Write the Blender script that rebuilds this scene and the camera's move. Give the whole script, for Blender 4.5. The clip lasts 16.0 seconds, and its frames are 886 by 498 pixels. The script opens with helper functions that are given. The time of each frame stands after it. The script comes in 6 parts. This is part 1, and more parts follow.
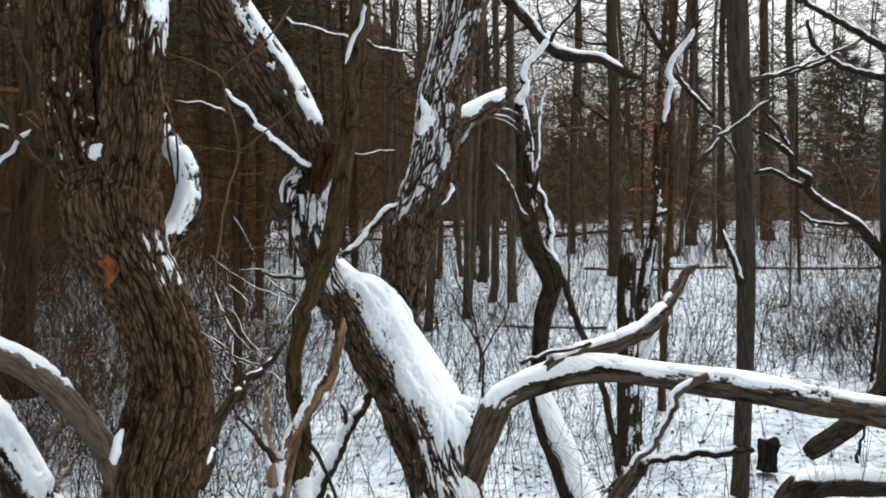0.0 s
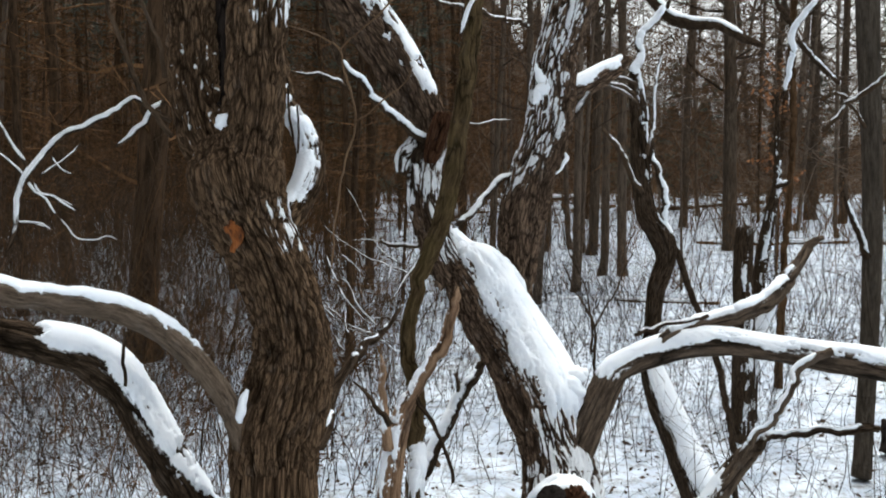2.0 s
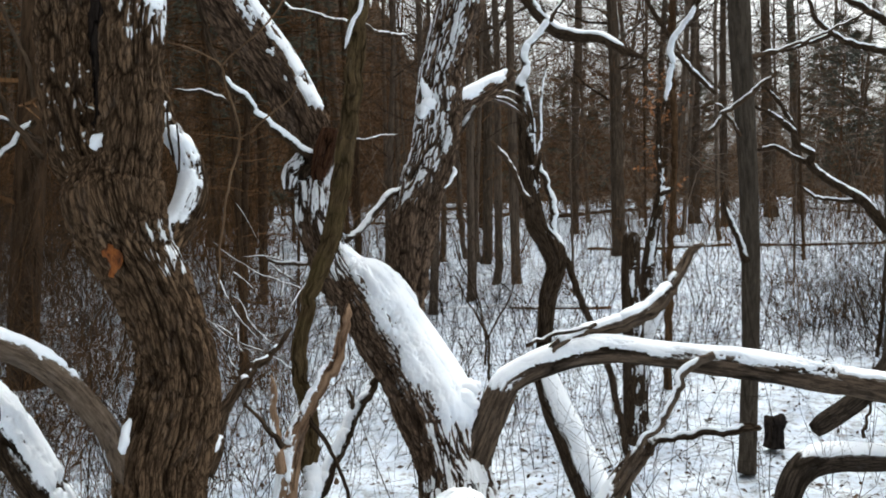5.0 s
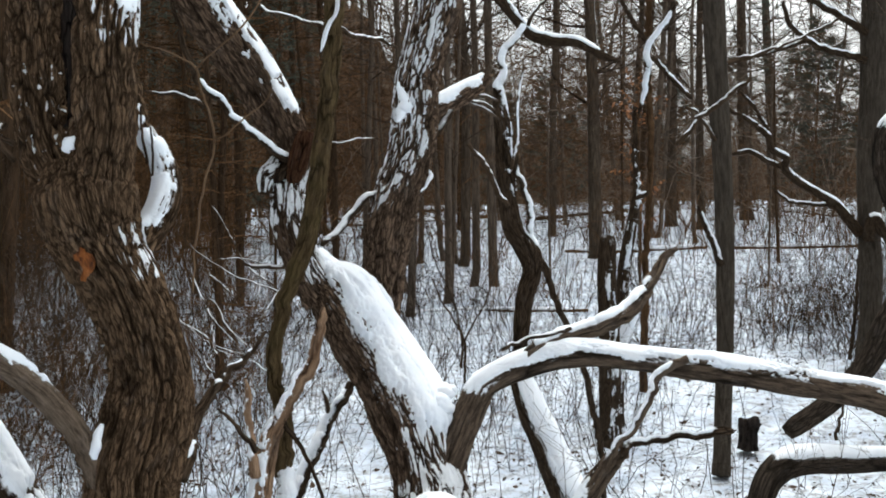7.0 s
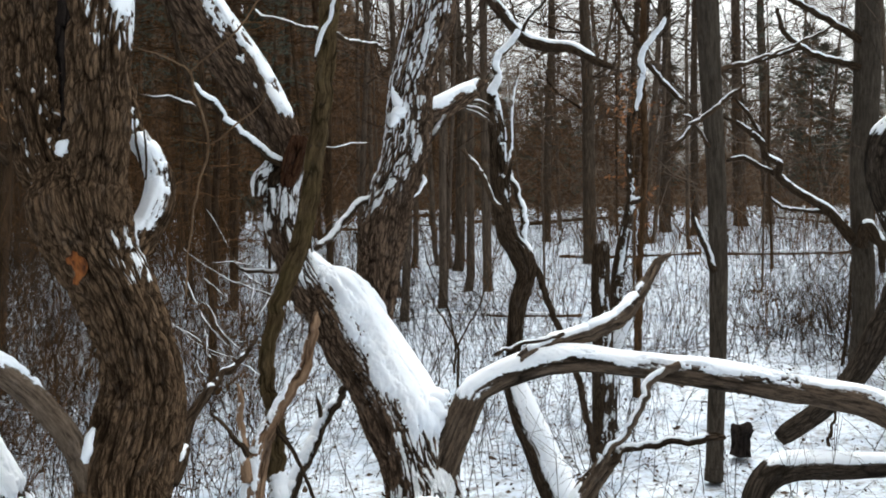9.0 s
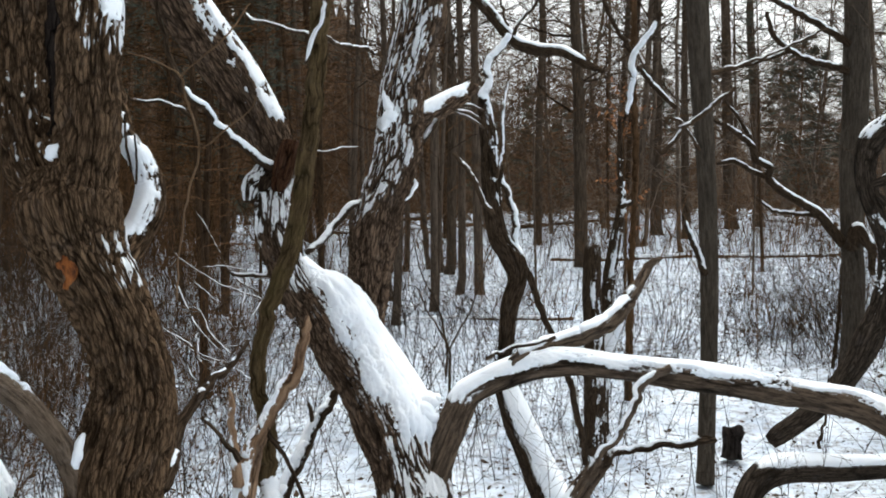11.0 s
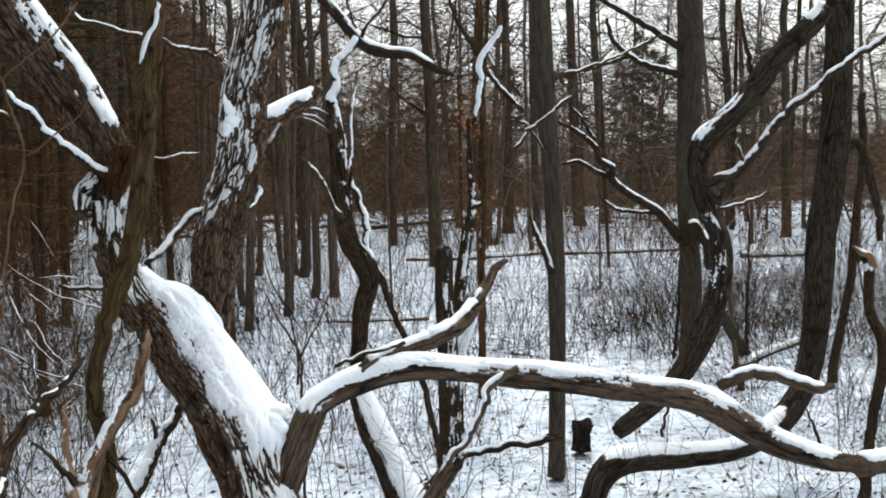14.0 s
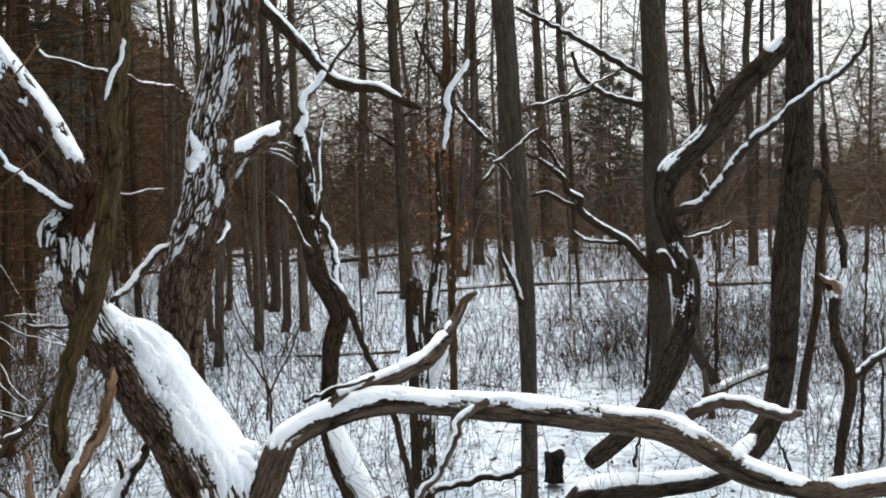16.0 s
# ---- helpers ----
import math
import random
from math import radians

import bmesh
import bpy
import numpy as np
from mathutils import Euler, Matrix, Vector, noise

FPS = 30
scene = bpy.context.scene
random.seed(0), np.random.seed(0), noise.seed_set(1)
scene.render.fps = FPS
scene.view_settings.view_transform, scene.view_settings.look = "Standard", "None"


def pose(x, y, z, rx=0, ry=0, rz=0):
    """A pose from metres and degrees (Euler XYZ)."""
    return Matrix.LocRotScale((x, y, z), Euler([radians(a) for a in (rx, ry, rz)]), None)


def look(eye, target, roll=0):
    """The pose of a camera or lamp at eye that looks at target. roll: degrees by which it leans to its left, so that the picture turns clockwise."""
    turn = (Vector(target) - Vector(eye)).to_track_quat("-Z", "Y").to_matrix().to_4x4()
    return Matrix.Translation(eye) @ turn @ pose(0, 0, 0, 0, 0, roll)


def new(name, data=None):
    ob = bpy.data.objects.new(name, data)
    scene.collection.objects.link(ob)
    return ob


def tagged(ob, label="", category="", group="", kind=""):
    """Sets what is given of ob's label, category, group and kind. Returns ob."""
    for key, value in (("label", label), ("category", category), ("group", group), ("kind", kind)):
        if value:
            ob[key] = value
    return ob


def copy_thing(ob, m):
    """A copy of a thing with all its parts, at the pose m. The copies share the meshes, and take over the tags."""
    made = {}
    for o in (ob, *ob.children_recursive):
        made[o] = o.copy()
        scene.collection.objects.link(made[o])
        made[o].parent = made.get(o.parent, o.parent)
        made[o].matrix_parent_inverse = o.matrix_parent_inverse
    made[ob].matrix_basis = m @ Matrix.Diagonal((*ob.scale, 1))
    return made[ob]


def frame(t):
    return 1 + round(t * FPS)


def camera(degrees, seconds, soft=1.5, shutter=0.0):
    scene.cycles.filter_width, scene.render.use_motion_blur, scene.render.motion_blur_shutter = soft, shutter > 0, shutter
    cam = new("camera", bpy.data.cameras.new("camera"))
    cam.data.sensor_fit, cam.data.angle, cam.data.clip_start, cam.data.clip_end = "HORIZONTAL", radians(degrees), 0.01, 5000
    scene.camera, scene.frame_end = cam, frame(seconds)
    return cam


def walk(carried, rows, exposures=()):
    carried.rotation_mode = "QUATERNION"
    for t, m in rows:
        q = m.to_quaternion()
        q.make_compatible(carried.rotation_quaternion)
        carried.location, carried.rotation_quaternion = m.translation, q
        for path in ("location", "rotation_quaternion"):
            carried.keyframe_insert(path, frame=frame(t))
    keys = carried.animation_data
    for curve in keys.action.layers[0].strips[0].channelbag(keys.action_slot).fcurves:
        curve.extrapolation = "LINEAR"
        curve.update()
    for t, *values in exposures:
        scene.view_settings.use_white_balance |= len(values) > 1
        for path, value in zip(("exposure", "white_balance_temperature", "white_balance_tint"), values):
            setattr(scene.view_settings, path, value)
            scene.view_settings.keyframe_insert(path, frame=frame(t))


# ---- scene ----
def shot(x, y, z, yaw, pitch, roll):
    """A pose from a heading to the left of +y, a pitch upwards and a lean to the left, in degrees."""
    return pose(x, y, z, 0, 0, yaw) @ pose(0, 0, 0, 90 + pitch) @ pose(0, 0, 0, 0, 0, roll)


cam = camera(50.04, 16.0, soft=1.85, shutter=0.5)
walk(cam, [
    (0.0, shot(-0.000, 0.000, 2.000, -0.000, -2.000, 0.000)),
    (0.5, shot(-0.006, 0.007, 1.994, 0.928, -2.259, -0.415)),
    (1.0, shot(-0.018, 0.004, 1.995, 3.920, -1.849, -0.386)),
    (1.5, shot(-0.025, -0.011, 1.990, 5.561, -2.672, 0.291)),
    (2.0, shot(-0.027, -0.009, 1.985, 6.451, -3.620, 0.065)),
    (2.5, shot(-0.024, -0.012, 1.987, 5.985, -4.873, 0.012)),
    (3.0, shot(-0.021, -0.006, 1.988, 5.268, -4.545, 0.297)),
    (3.5, shot(-0.019, -0.008, 1.993, 4.943, -3.805, 0.108)),
    (4.0, shot(-0.012, 0.002, 2.000, 2.046, -3.264, 0.275)),
    (6.5, shot(0.007, 0.008, 2.008, -0.514, -2.995, -1.329)),
    (7.0, shot(0.009, 0.005, 2.012, -1.106, -2.957, -0.862)),
    (7.5, shot(0.006, 0.010, 2.012, -1.343, -2.731, -0.558)),
    (8.0, shot(0.012, 0.004, 2.013, -1.161, -2.693, -0.584)),
    (10.5, shot(0.015, -0.001, 2.015, -1.961, -2.574, -0.624)),
    (11.0, shot(0.015, -0.000, 2.016, -1.948, -2.489, -0.662)),
    (11.5, shot(0.019, 0.001, 2.015, -2.617, -2.554, -0.541)),
    (12.0, shot(0.019, 0.003, 2.015, -3.795, -2.280, -0.147)),
    (12.5, shot(0.028, 0.006, 2.022, -6.489, -2.376, 0.428)),
    (13.0, shot(0.040, 0.006, 2.026, -8.007, -2.188, -0.680)),
    (13.5, shot(0.051, 0.020, 2.031, -11.439, -2.678, -0.964)),
    (14.0, shot(0.055, 0.019, 2.037, -10.584, -2.635, -1.451)),
    (14.5, shot(0.058, 0.014, 2.037, -10.923, -2.080, -1.738)),
    (15.0, shot(0.062, 0.016, 2.040, -11.840, -1.508, -1.728)),
    (15.5, shot(0.067, 0.008, 2.040, -12.201, -1.035, -2.046)),
    (16.0, shot(0.064, 0.014, 2.041, -12.393, -0.762, -2.091)),
], exposures=[(0.0, 0.49, 6400, 6), (4.5, 0.47, 6400, 6), (8.0, 0.52, 6400, 6), (12.0, 0.54, 6400, 6), (16.0, 0.55, 6400, 6)])

# ---- light: an overcast winter day ----
world = bpy.data.worlds.new("sky")
scene.world = world
world.use_nodes = True
wn = world.node_tree.nodes
sky = wn.new("ShaderNodeTexSky")
sky.sky_type = 'NISHITA'
sky.sun_disc = False
sky.sun_elevation = radians(63)
sky.sun_rotation = radians(24)
sky.air_density = 1.0
sky.dust_density = 6.0
sky.ozone_density = 1.0
wn["Background"].inputs["Strength"].default_value = 0.20
veil = wn.new("ShaderNodeHueSaturation")
veil.inputs["Saturation"].default_value = 0.12
world.node_tree.links.new(sky.outputs["Color"], veil.inputs["Color"])
world.node_tree.links.new(veil.outputs["Color"], wn["Background"].inputs["Color"])
sun = new("sun", bpy.data.lights.new("sun", 'SUN'))
sun.data.energy = 1.0
sun.data.angle = radians(40)
sun.data.color = (1.0, 0.97, 0.93)
sun.matrix_world = look((0, 0, 30), (-4, -9, 10))

# ---- noise on arrays ----


def hash3(i, j, k, seed=0):
    n = (i * 73856093) ^ (j * 19349663) ^ (k * 83492791) ^ (seed * 2654435)
    n = (n ^ (n >> 13)) * 1274126177
    return ((n ^ (n >> 16)) & 0xFFFF) / 65535.0


def vnoise(p, seed=0):
    """Smooth lattice noise, 0 to 1, of points in rows."""
    q = np.floor(p).astype(np.int64)
    w = p - q
    w = w * w * (3 - 2 * w)
    out = 0
    for a in (0, 1):
        for b in (0, 1):
            for c in (0, 1):
                h = hash3(q[:, 0] + a, q[:, 1] + b, q[:, 2] + c, seed)
                out = out + h * (w[:, 0] if a else 1 - w[:, 0]) * (w[:, 1] if b else 1 - w[:, 1]) * (w[:, 2] if c else 1 - w[:, 2])
    return out


# ---- materials ----


def material(name, rough=0.9, spec=0.25):
    m = bpy.data.materials.new(name)
    m.use_nodes = True
    b = m.node_tree.nodes["Principled BSDF"]
    b.inputs["Roughness"].default_value = rough
    b.inputs["Specular IOR Level"].default_value = spec
    return m, m.node_tree.nodes, m.node_tree.links, b


def ramp(nodes, links, source, stops):
    r = nodes.new("ShaderNodeValToRGB")
    while len(r.color_ramp.elements) < len(stops):
        r.color_ramp.elements.new(0.5)
    for e, (at, col) in zip(r.color_ramp.elements, stops):
        e.position, e.color = at, (*col, 1)
    links.new(source, r.inputs["Fac"])
    return r.outputs["Color"]


def coords(nodes, along):
    """Object coordinates, or those that follow a limb round and along."""
    if along:
        at = nodes.new("ShaderNodeAttribute")
        at.attribute_name = "along"
        return at.outputs["Vector"]
    return nodes.new("ShaderNodeTexCoord").outputs["Object"]


def texture(nodes, links, scale, detail=5, stretch=(1, 1, 1), rough=0.6, along=False):
    mp = nodes.new("ShaderNodeMapping")
    mp.inputs["Scale"].default_value = stretch
    n = nodes.new("ShaderNodeTexNoise")
    n.inputs["Scale"].default_value = scale
    n.inputs["Detail"].default_value = detail
    n.inputs["Roughness"].default_value = rough
    links.new(coords(nodes, along), mp.inputs["Vector"])
    links.new(mp.outputs["Vector"], n.inputs["Vector"])
    return n.outputs["Fac"]


def cracks(nodes, links, pitch, long, warp=0.35):
    """0 in the cracks between long plates of bark, rising towards their middles."""
    mp = nodes.new("ShaderNodeMapping")
    mp.inputs["Scale"].default_value = (1 / pitch, 1 / pitch, 1 / long)
    links.new(coords(nodes, True), mp.inputs["Vector"])
    wob = nodes.new("ShaderNodeTexNoise")
    wob.inputs["Scale"].default_value = 0.9
    wob.inputs["Detail"].default_value = 4
    links.new(mp.outputs["Vector"], wob.inputs["Vector"])
    add = nodes.new("ShaderNodeMix")
    add.data_type, add.blend_type = 'RGBA', 'LINEAR_LIGHT'
    add.inputs[0].default_value = warp
    links.new(mp.outputs["Vector"], add.inputs[6])
    links.new(wob.outputs["Color"], add.inputs[7])
    v = nodes.new("ShaderNodeTexVoronoi")
    v.feature = 'DISTANCE_TO_EDGE'
    v.inputs["Scale"].default_value = 1.0
    links.new(add.outputs[2], v.inputs["Vector"])
    return v.outputs["Distance"]


def mix(nodes, links, fac, a, b, kind='MIX'):
    m = nodes.new("ShaderNodeMix")
    m.data_type, m.blend_type = 'RGBA', kind
    for src, slot in ((fac, 0), (a, 6), (b, 7)):
        if isinstance(src, (int, float)):
            m.inputs[slot].default_value = src
        elif isinstance(src, tuple):
            m.inputs[slot].default_value = (*src, 1)
        else:
            links.new(src, m.inputs[slot])
    return m.outputs[2]


def bump(nodes, links, b, height, strength, distance):
    n = nodes.new("ShaderNodeBump")
    n.inputs["Strength"].default_value = strength
    n.inputs["Distance"].default_value = distance
    links.new(height, n.inputs["Height"])
    links.new(n.outputs["Normal"], b.inputs["Normal"])


SNOW_DARK, SNOW_LIGHT = (0.78, 0.835, 0.90), (0.92, 0.945, 0.97)


def bark(name, dark, light, moss=None, scale=60, vary=0.0, plate=None):
    """Bark with grain, blotches, cracks and furrows darkened as by shade; where a limb carries the snow attribute,
    powder lies on it.
    """
    m, n, l, b = material(name, 0.95, 0.03)
    near = not vary
    grain = texture(n, l, scale, 7, (1, 1, 0.16), 0.75, near)
    blotch = texture(n, l, 5.0, 5, (1, 1, 0.5), 0.6, near)
    mid = tuple((p + q) / 2 for p, q in zip(dark, light))
    col = ramp(n, l, grain, [(0.39, dark), (0.5, mid), (0.61, light)])
    col = mix(n, l, ramp(n, l, blotch, [(0.35, (0, 0, 0)), (0.7, (0.6, 0.6, 0.6))]), col, tuple(c * 0.6 for c in mid))
    relief = grain
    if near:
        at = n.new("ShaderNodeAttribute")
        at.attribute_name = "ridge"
        # shade in the furrows is put into the colour, near black where ridge is low
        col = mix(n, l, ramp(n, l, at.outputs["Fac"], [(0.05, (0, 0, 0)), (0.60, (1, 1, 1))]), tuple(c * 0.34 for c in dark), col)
        lich = ramp(n, l, texture(n, l, 16, 5, (1, 1, 0.6), 0.7, True), [(0.54, (0, 0, 0)), (0.72, (0.42, 0.42, 0.42))])
        col = mix(n, l, lich, col, tuple(0.5 * c + 0.5 * sum(light) / 3 for c in light))
    if plate:
        gap = cracks(n, l, *plate)
        open_ = ramp(n, l, gap, [(0.0, (0.15, 0.15, 0.15)), (0.16, (1, 1, 1))])
        col = mix(n, l, open_, tuple(c * 0.7 for c in dark), col)
        relief = mix(n, l, 0.5, grain, open_)
    if moss:
        col = mix(n, l, ramp(n, l, texture(n, l, 9, 5), [(0.5, (0, 0, 0)), (0.7, (0.5, 0.5, 0.5))]), col, moss)
    if vary:
        info = n.new("ShaderNodeNewGeometry")
        hsv = n.new("ShaderNodeHueSaturation")
        mr = n.new("ShaderNodeMapRange")
        mr.inputs["To Min"].default_value, mr.inputs["To Max"].default_value = 1 - vary, 1 + vary
        l.new(info.outputs["Random Per Island"], mr.inputs["Value"])
        l.new(mr.outputs["Result"], hsv.inputs["Value"])
        l.new(col, hsv.inputs["Color"])
        col = hsv.outputs["Color"]
    else:
        dust = n.new("ShaderNodeAttribute")
        dust.attribute_name = "snow"
        powder = mix(n, l, 0.42, dust.outputs["Color"], texture(n, l, 210, 5, (1, 1, 0.4), 0.75, True), 'LINEAR_LIGHT')
        col = mix(n, l, ramp(n, l, powder, [(0.36, (0, 0, 0)), (0.68, (1, 1, 1))]), col, SNOW_LIGHT)
    l.new(col, b.inputs["Base Color"])
    bump(n, l, b, relief, 1.0, 0.016)
    return m


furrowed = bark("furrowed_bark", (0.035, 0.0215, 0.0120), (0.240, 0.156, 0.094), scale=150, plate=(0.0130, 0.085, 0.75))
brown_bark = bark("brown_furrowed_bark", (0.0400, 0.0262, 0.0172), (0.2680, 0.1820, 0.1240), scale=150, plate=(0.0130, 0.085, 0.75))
smooth_bark = bark("smooth_grey_bark", (0.033, 0.0265, 0.0200), (0.098, 0.080, 0.062), scale=45)
dark_bark = bark("dark_bark", (0.0244, 0.0165, 0.0104), (0.1171, 0.0805, 0.0525), scale=110, plate=(0.011, 0.12, 0.6))
mossy_bark = bark("mossy_bark", (0.038, 0.0255, 0.0125), (0.135, 0.094, 0.048), moss=(0.080, 0.062, 0.024))
grey_bark = bark("grey_brown_bark", (0.0281, 0.0215, 0.0160), (0.1053, 0.0811, 0.0616), scale=90, plate=(0.016, 0.16, 0.6))
pale_wood = bark("peeled_wood", (0.055, 0.040, 0.028), (0.215, 0.162, 0.118), scale=85)
grey_wood = bark("weathered_wood", (0.036, 0.0265, 0.0190), (0.178, 0.130, 0.093), scale=75)
tan_wood = bark("broken_wood", (0.11, 0.062, 0.036), (0.36, 0.235, 0.15), scale=35)
far_bark = bark("woodland_bark", (0.0403, 0.0234, 0.0124), (0.1659, 0.0952, 0.0488), scale=25, vary=0.35)
wood_grey = bark("woodland_grey_bark", (0.050, 0.038, 0.028), (0.158, 0.120, 0.090), scale=25, vary=0.4)
twig_bark = bark("twig_bark", (0.0363, 0.0193, 0.0086), (0.1672, 0.0913, 0.0424), scale=20, vary=0.75)
grey_twig = bark("grey_twig_bark", (0.0264, 0.0187, 0.0132), (0.1118, 0.0806, 0.0572), scale=20, vary=0.6)
dark_twig = bark("dark_twig_bark", (0.017, 0.0125, 0.009), (0.070, 0.052, 0.038), scale=20, vary=0.6)
bole_bark = bark("bole_bark", (0.0336, 0.0246, 0.0174), (0.1176, 0.0885, 0.0638), scale=25, vary=0.2)
pine_bark = bark("pine_bark", (0.0180, 0.0120, 0.0075), (0.0870, 0.0540, 0.0315), scale=25, vary=0.35)
red_wood = bark("torn_red_wood", (0.024, 0.011, 0.006), (0.115, 0.055, 0.030), scale=90)
near_twig = bark("twig_wood", (0.0270, 0.0180, 0.0110), (0.1150, 0.0780, 0.0500), scale=60)
# bark of the distant woods, paled and greyed to paint in the haze
far_haze = bark("distant_bark", (0.080, 0.063, 0.050), (0.235, 0.186, 0.148), scale=12, vary=0.6)
vine_bark = bark("vine_bark", (0.10, 0.062, 0.036), (0.26, 0.17, 0.10), scale=30)
black_wood = bark("rotten_wood", (0.012, 0.010, 0.009), (0.045, 0.035, 0.03), scale=40)

raw, n, l, b = material("raw_orange_wood", 0.85, 0.2)
l.new(ramp(n, l, texture(n, l, 45, 5, (1, 1, 0.3)), [(0.35, (0.05, 0.017, 0.007)), (0.52, (0.22, 0.072, 0.018)), (0.72, (0.34, 0.13, 0.04))]), b.inputs["Base Color"])
bump(n, l, b, texture(n, l, 80, 4, (1, 1, 0.2)), 0.6, 0.004)

snow, n, l, b = material("snow", 0.75, 0.3)
l.new(ramp(n, l, texture(n, l, 7, 6), [(0.3, SNOW_DARK), (0.7, SNOW_LIGHT)]), b.inputs["Base Color"])
b.inputs["Subsurface Weight"].default_value = 0.0
bump(n, l, b, mix(n, l, 0.5, texture(n, l, 75, 7, (1, 1, 1), 0.75), texture(n, l, 14, 4)), 0.35, 0.012)

snow_ground, n, l, b = material("snow_with_litter", 0.8, 0.25)
# the snow's blue-grey mottles paint in the shade under the trees
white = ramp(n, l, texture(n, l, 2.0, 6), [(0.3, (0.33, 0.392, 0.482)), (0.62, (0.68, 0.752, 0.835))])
speck = ramp(n, l, texture(n, l, 9, 8, (1, 1, 1), 0.78), [(0.475, (0, 0, 0)), (0.63, (0.85, 0.85, 0.85))])
patch = ramp(n, l, texture(n, l, 0.7, 5), [(0.22, (0, 0, 0)), (0.50, (1, 1, 1))])
both = mix(n, l, 1.0, speck, patch, 'MULTIPLY')
col = mix(n, l, both, white, (0.16, 0.135, 0.115))
l.new(col, b.inputs["Base Color"])
bump(n, l, b, texture(n, l, 12, 7, (1, 1, 1), 0.65), 0.6, 0.05)

leaf_brown, n, l, b = material("dead_leaf", 0.85, 0.2)
l.new(ramp(n, l, texture(n, l, 3, 3), [(0.3, (0.03, 0.019, 0.012)), (0.7, (0.105, 0.066, 0.04))]), b.inputs["Base Color"])
rust_leaf, n, l, b = material("rust_leaf", 0.8, 0.2)
l.new(ramp(n, l, texture(n, l, 4, 3), [(0.3, (0.17, 0.068, 0.026)), (0.7, (0.36, 0.165, 0.068))]), b.inputs["Base Color"])
# woods of the backdrop: aerial haze is mixed into these lightened browns
hazy, n, l, b = material("distant_woods", 0.95, 0.1)
streak_ = ramp(n, l, texture(n, l, 0.9, 6, (1, 1, 0.12), 0.75), [(0.32, (0.075, 0.053, 0.037)), (0.5, (0.16, 0.118, 0.085)), (0.7, (0.28, 0.22, 0.168))])
l.new(mix(n, l, texture(n, l, 0.08, 3), streak_, (0.10, 0.074, 0.053)), b.inputs["Base Color"])
needle, n, l, b = material("pine_needles", 0.8, 0.2)
l.new(ramp(n, l, texture(n, l, 2, 3), [(0.3, (0.040, 0.046, 0.034)), (0.7, (0.092, 0.102, 0.078))]), b.inputs["Base Color"])

# ---- mesh helpers ----


def link_mesh(name, verts, faces, mat, parent=None, label="", smooth=True):
    me = bpy.data.meshes.new(name)
    me.from_pydata(np.asarray(verts).tolist(), [], faces if isinstance(faces, list) else faces.tolist())
    if smooth:
        me.polygons.foreach_set("use_smooth", np.ones(len(me.polygons), bool))
    me.materials.append(mat)
    me.update()
    ob = new(name, me)
    if parent:
        ob.parent = parent
        ob.matrix_parent_inverse = Matrix() if parent.parent else Matrix.Translation(-Vector(parent.location))
    if label:
        ob["label"] = label
    return ob


def smooth_path(points, step):
    """A round line through (x, y, z, radius) points, in even steps."""
    p = np.array(points, float)
    p = np.vstack([2 * p[0] - p[1], p, 2 * p[-1] - p[-2]])
    p[0, 3], p[-1, 3] = p[1, 3], p[-2, 3]
    out = []
    for i in range(1, len(p) - 2):
        n = max(2, int(np.linalg.norm(p[i + 1, :3] - p[i, :3]) / step))
        t = np.linspace(0, 1, n, endpoint=False)[:, None]
        a, b2, c, d = p[i - 1], p[i], p[i + 1], p[i + 2]
        out.append(0.5 * (2 * b2 + (c - a) * t + (2 * a - 5 * b2 + 4 * c - d) * t**2 + (3 * b2 - a - 3 * c + d) * t**3))
    out.append(p[-2][None])
    q = np.vstack(out)
    q[:, 3] = np.maximum(q[:, 3], 0.0008)
    # small crooks, the same wherever the same limb is drawn
    sway = np.stack([vnoise(q[:, :3] * 16 + k * 17, 60 + k) + 0.6 * vnoise(q[:, :3] * 41 + k * 9, 70 + k) - 0.8 for k in range(3)], -1)
    q[:, :3] += sway * np.clip(0.042 - q[:, 3:], 0, np.minimum(q[:, 3:], 0.010)) * 2.2
    return q


def frames_along(c):
    """Two cross directions for each step of a line, carried along without twist."""
    tang = np.gradient(c, axis=0)
    tang /= np.linalg.norm(tang, axis=1, keepdims=True) + 1e-9
    u = np.array((0.1, 1.0, 0.05))
    us = []
    for t in tang:
        u = u - t * (u @ t)
        u = u / (np.linalg.norm(u) + 1e-9)
        us.append(u)
    us = np.array(us)
    return tang, us, np.cross(tang, us)


def ring_faces(rows, segs, first=0):
    r, s = np.meshgrid(np.arange(rows - 1), np.arange(segs), indexing="ij")
    a = first + r * segs + s
    b2 = first + r * segs + (s + 1) % segs
    return np.stack([a, b2, b2 + segs, a + segs], -1).reshape(-1, 4)


def swelling(flat, seed, often=1.0):
    return vnoise(flat * (4.5 * often, 4.5 * often, 3.0 * often) + seed * 7.3, seed) - 0.5


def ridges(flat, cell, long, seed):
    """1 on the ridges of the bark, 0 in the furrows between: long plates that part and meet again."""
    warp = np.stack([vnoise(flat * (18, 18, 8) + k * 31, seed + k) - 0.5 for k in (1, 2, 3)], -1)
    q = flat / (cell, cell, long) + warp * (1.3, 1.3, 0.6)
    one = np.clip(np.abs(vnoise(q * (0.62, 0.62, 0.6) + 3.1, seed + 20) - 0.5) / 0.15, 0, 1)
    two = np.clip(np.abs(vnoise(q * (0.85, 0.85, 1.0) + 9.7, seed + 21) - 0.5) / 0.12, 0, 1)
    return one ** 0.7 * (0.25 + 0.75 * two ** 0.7)


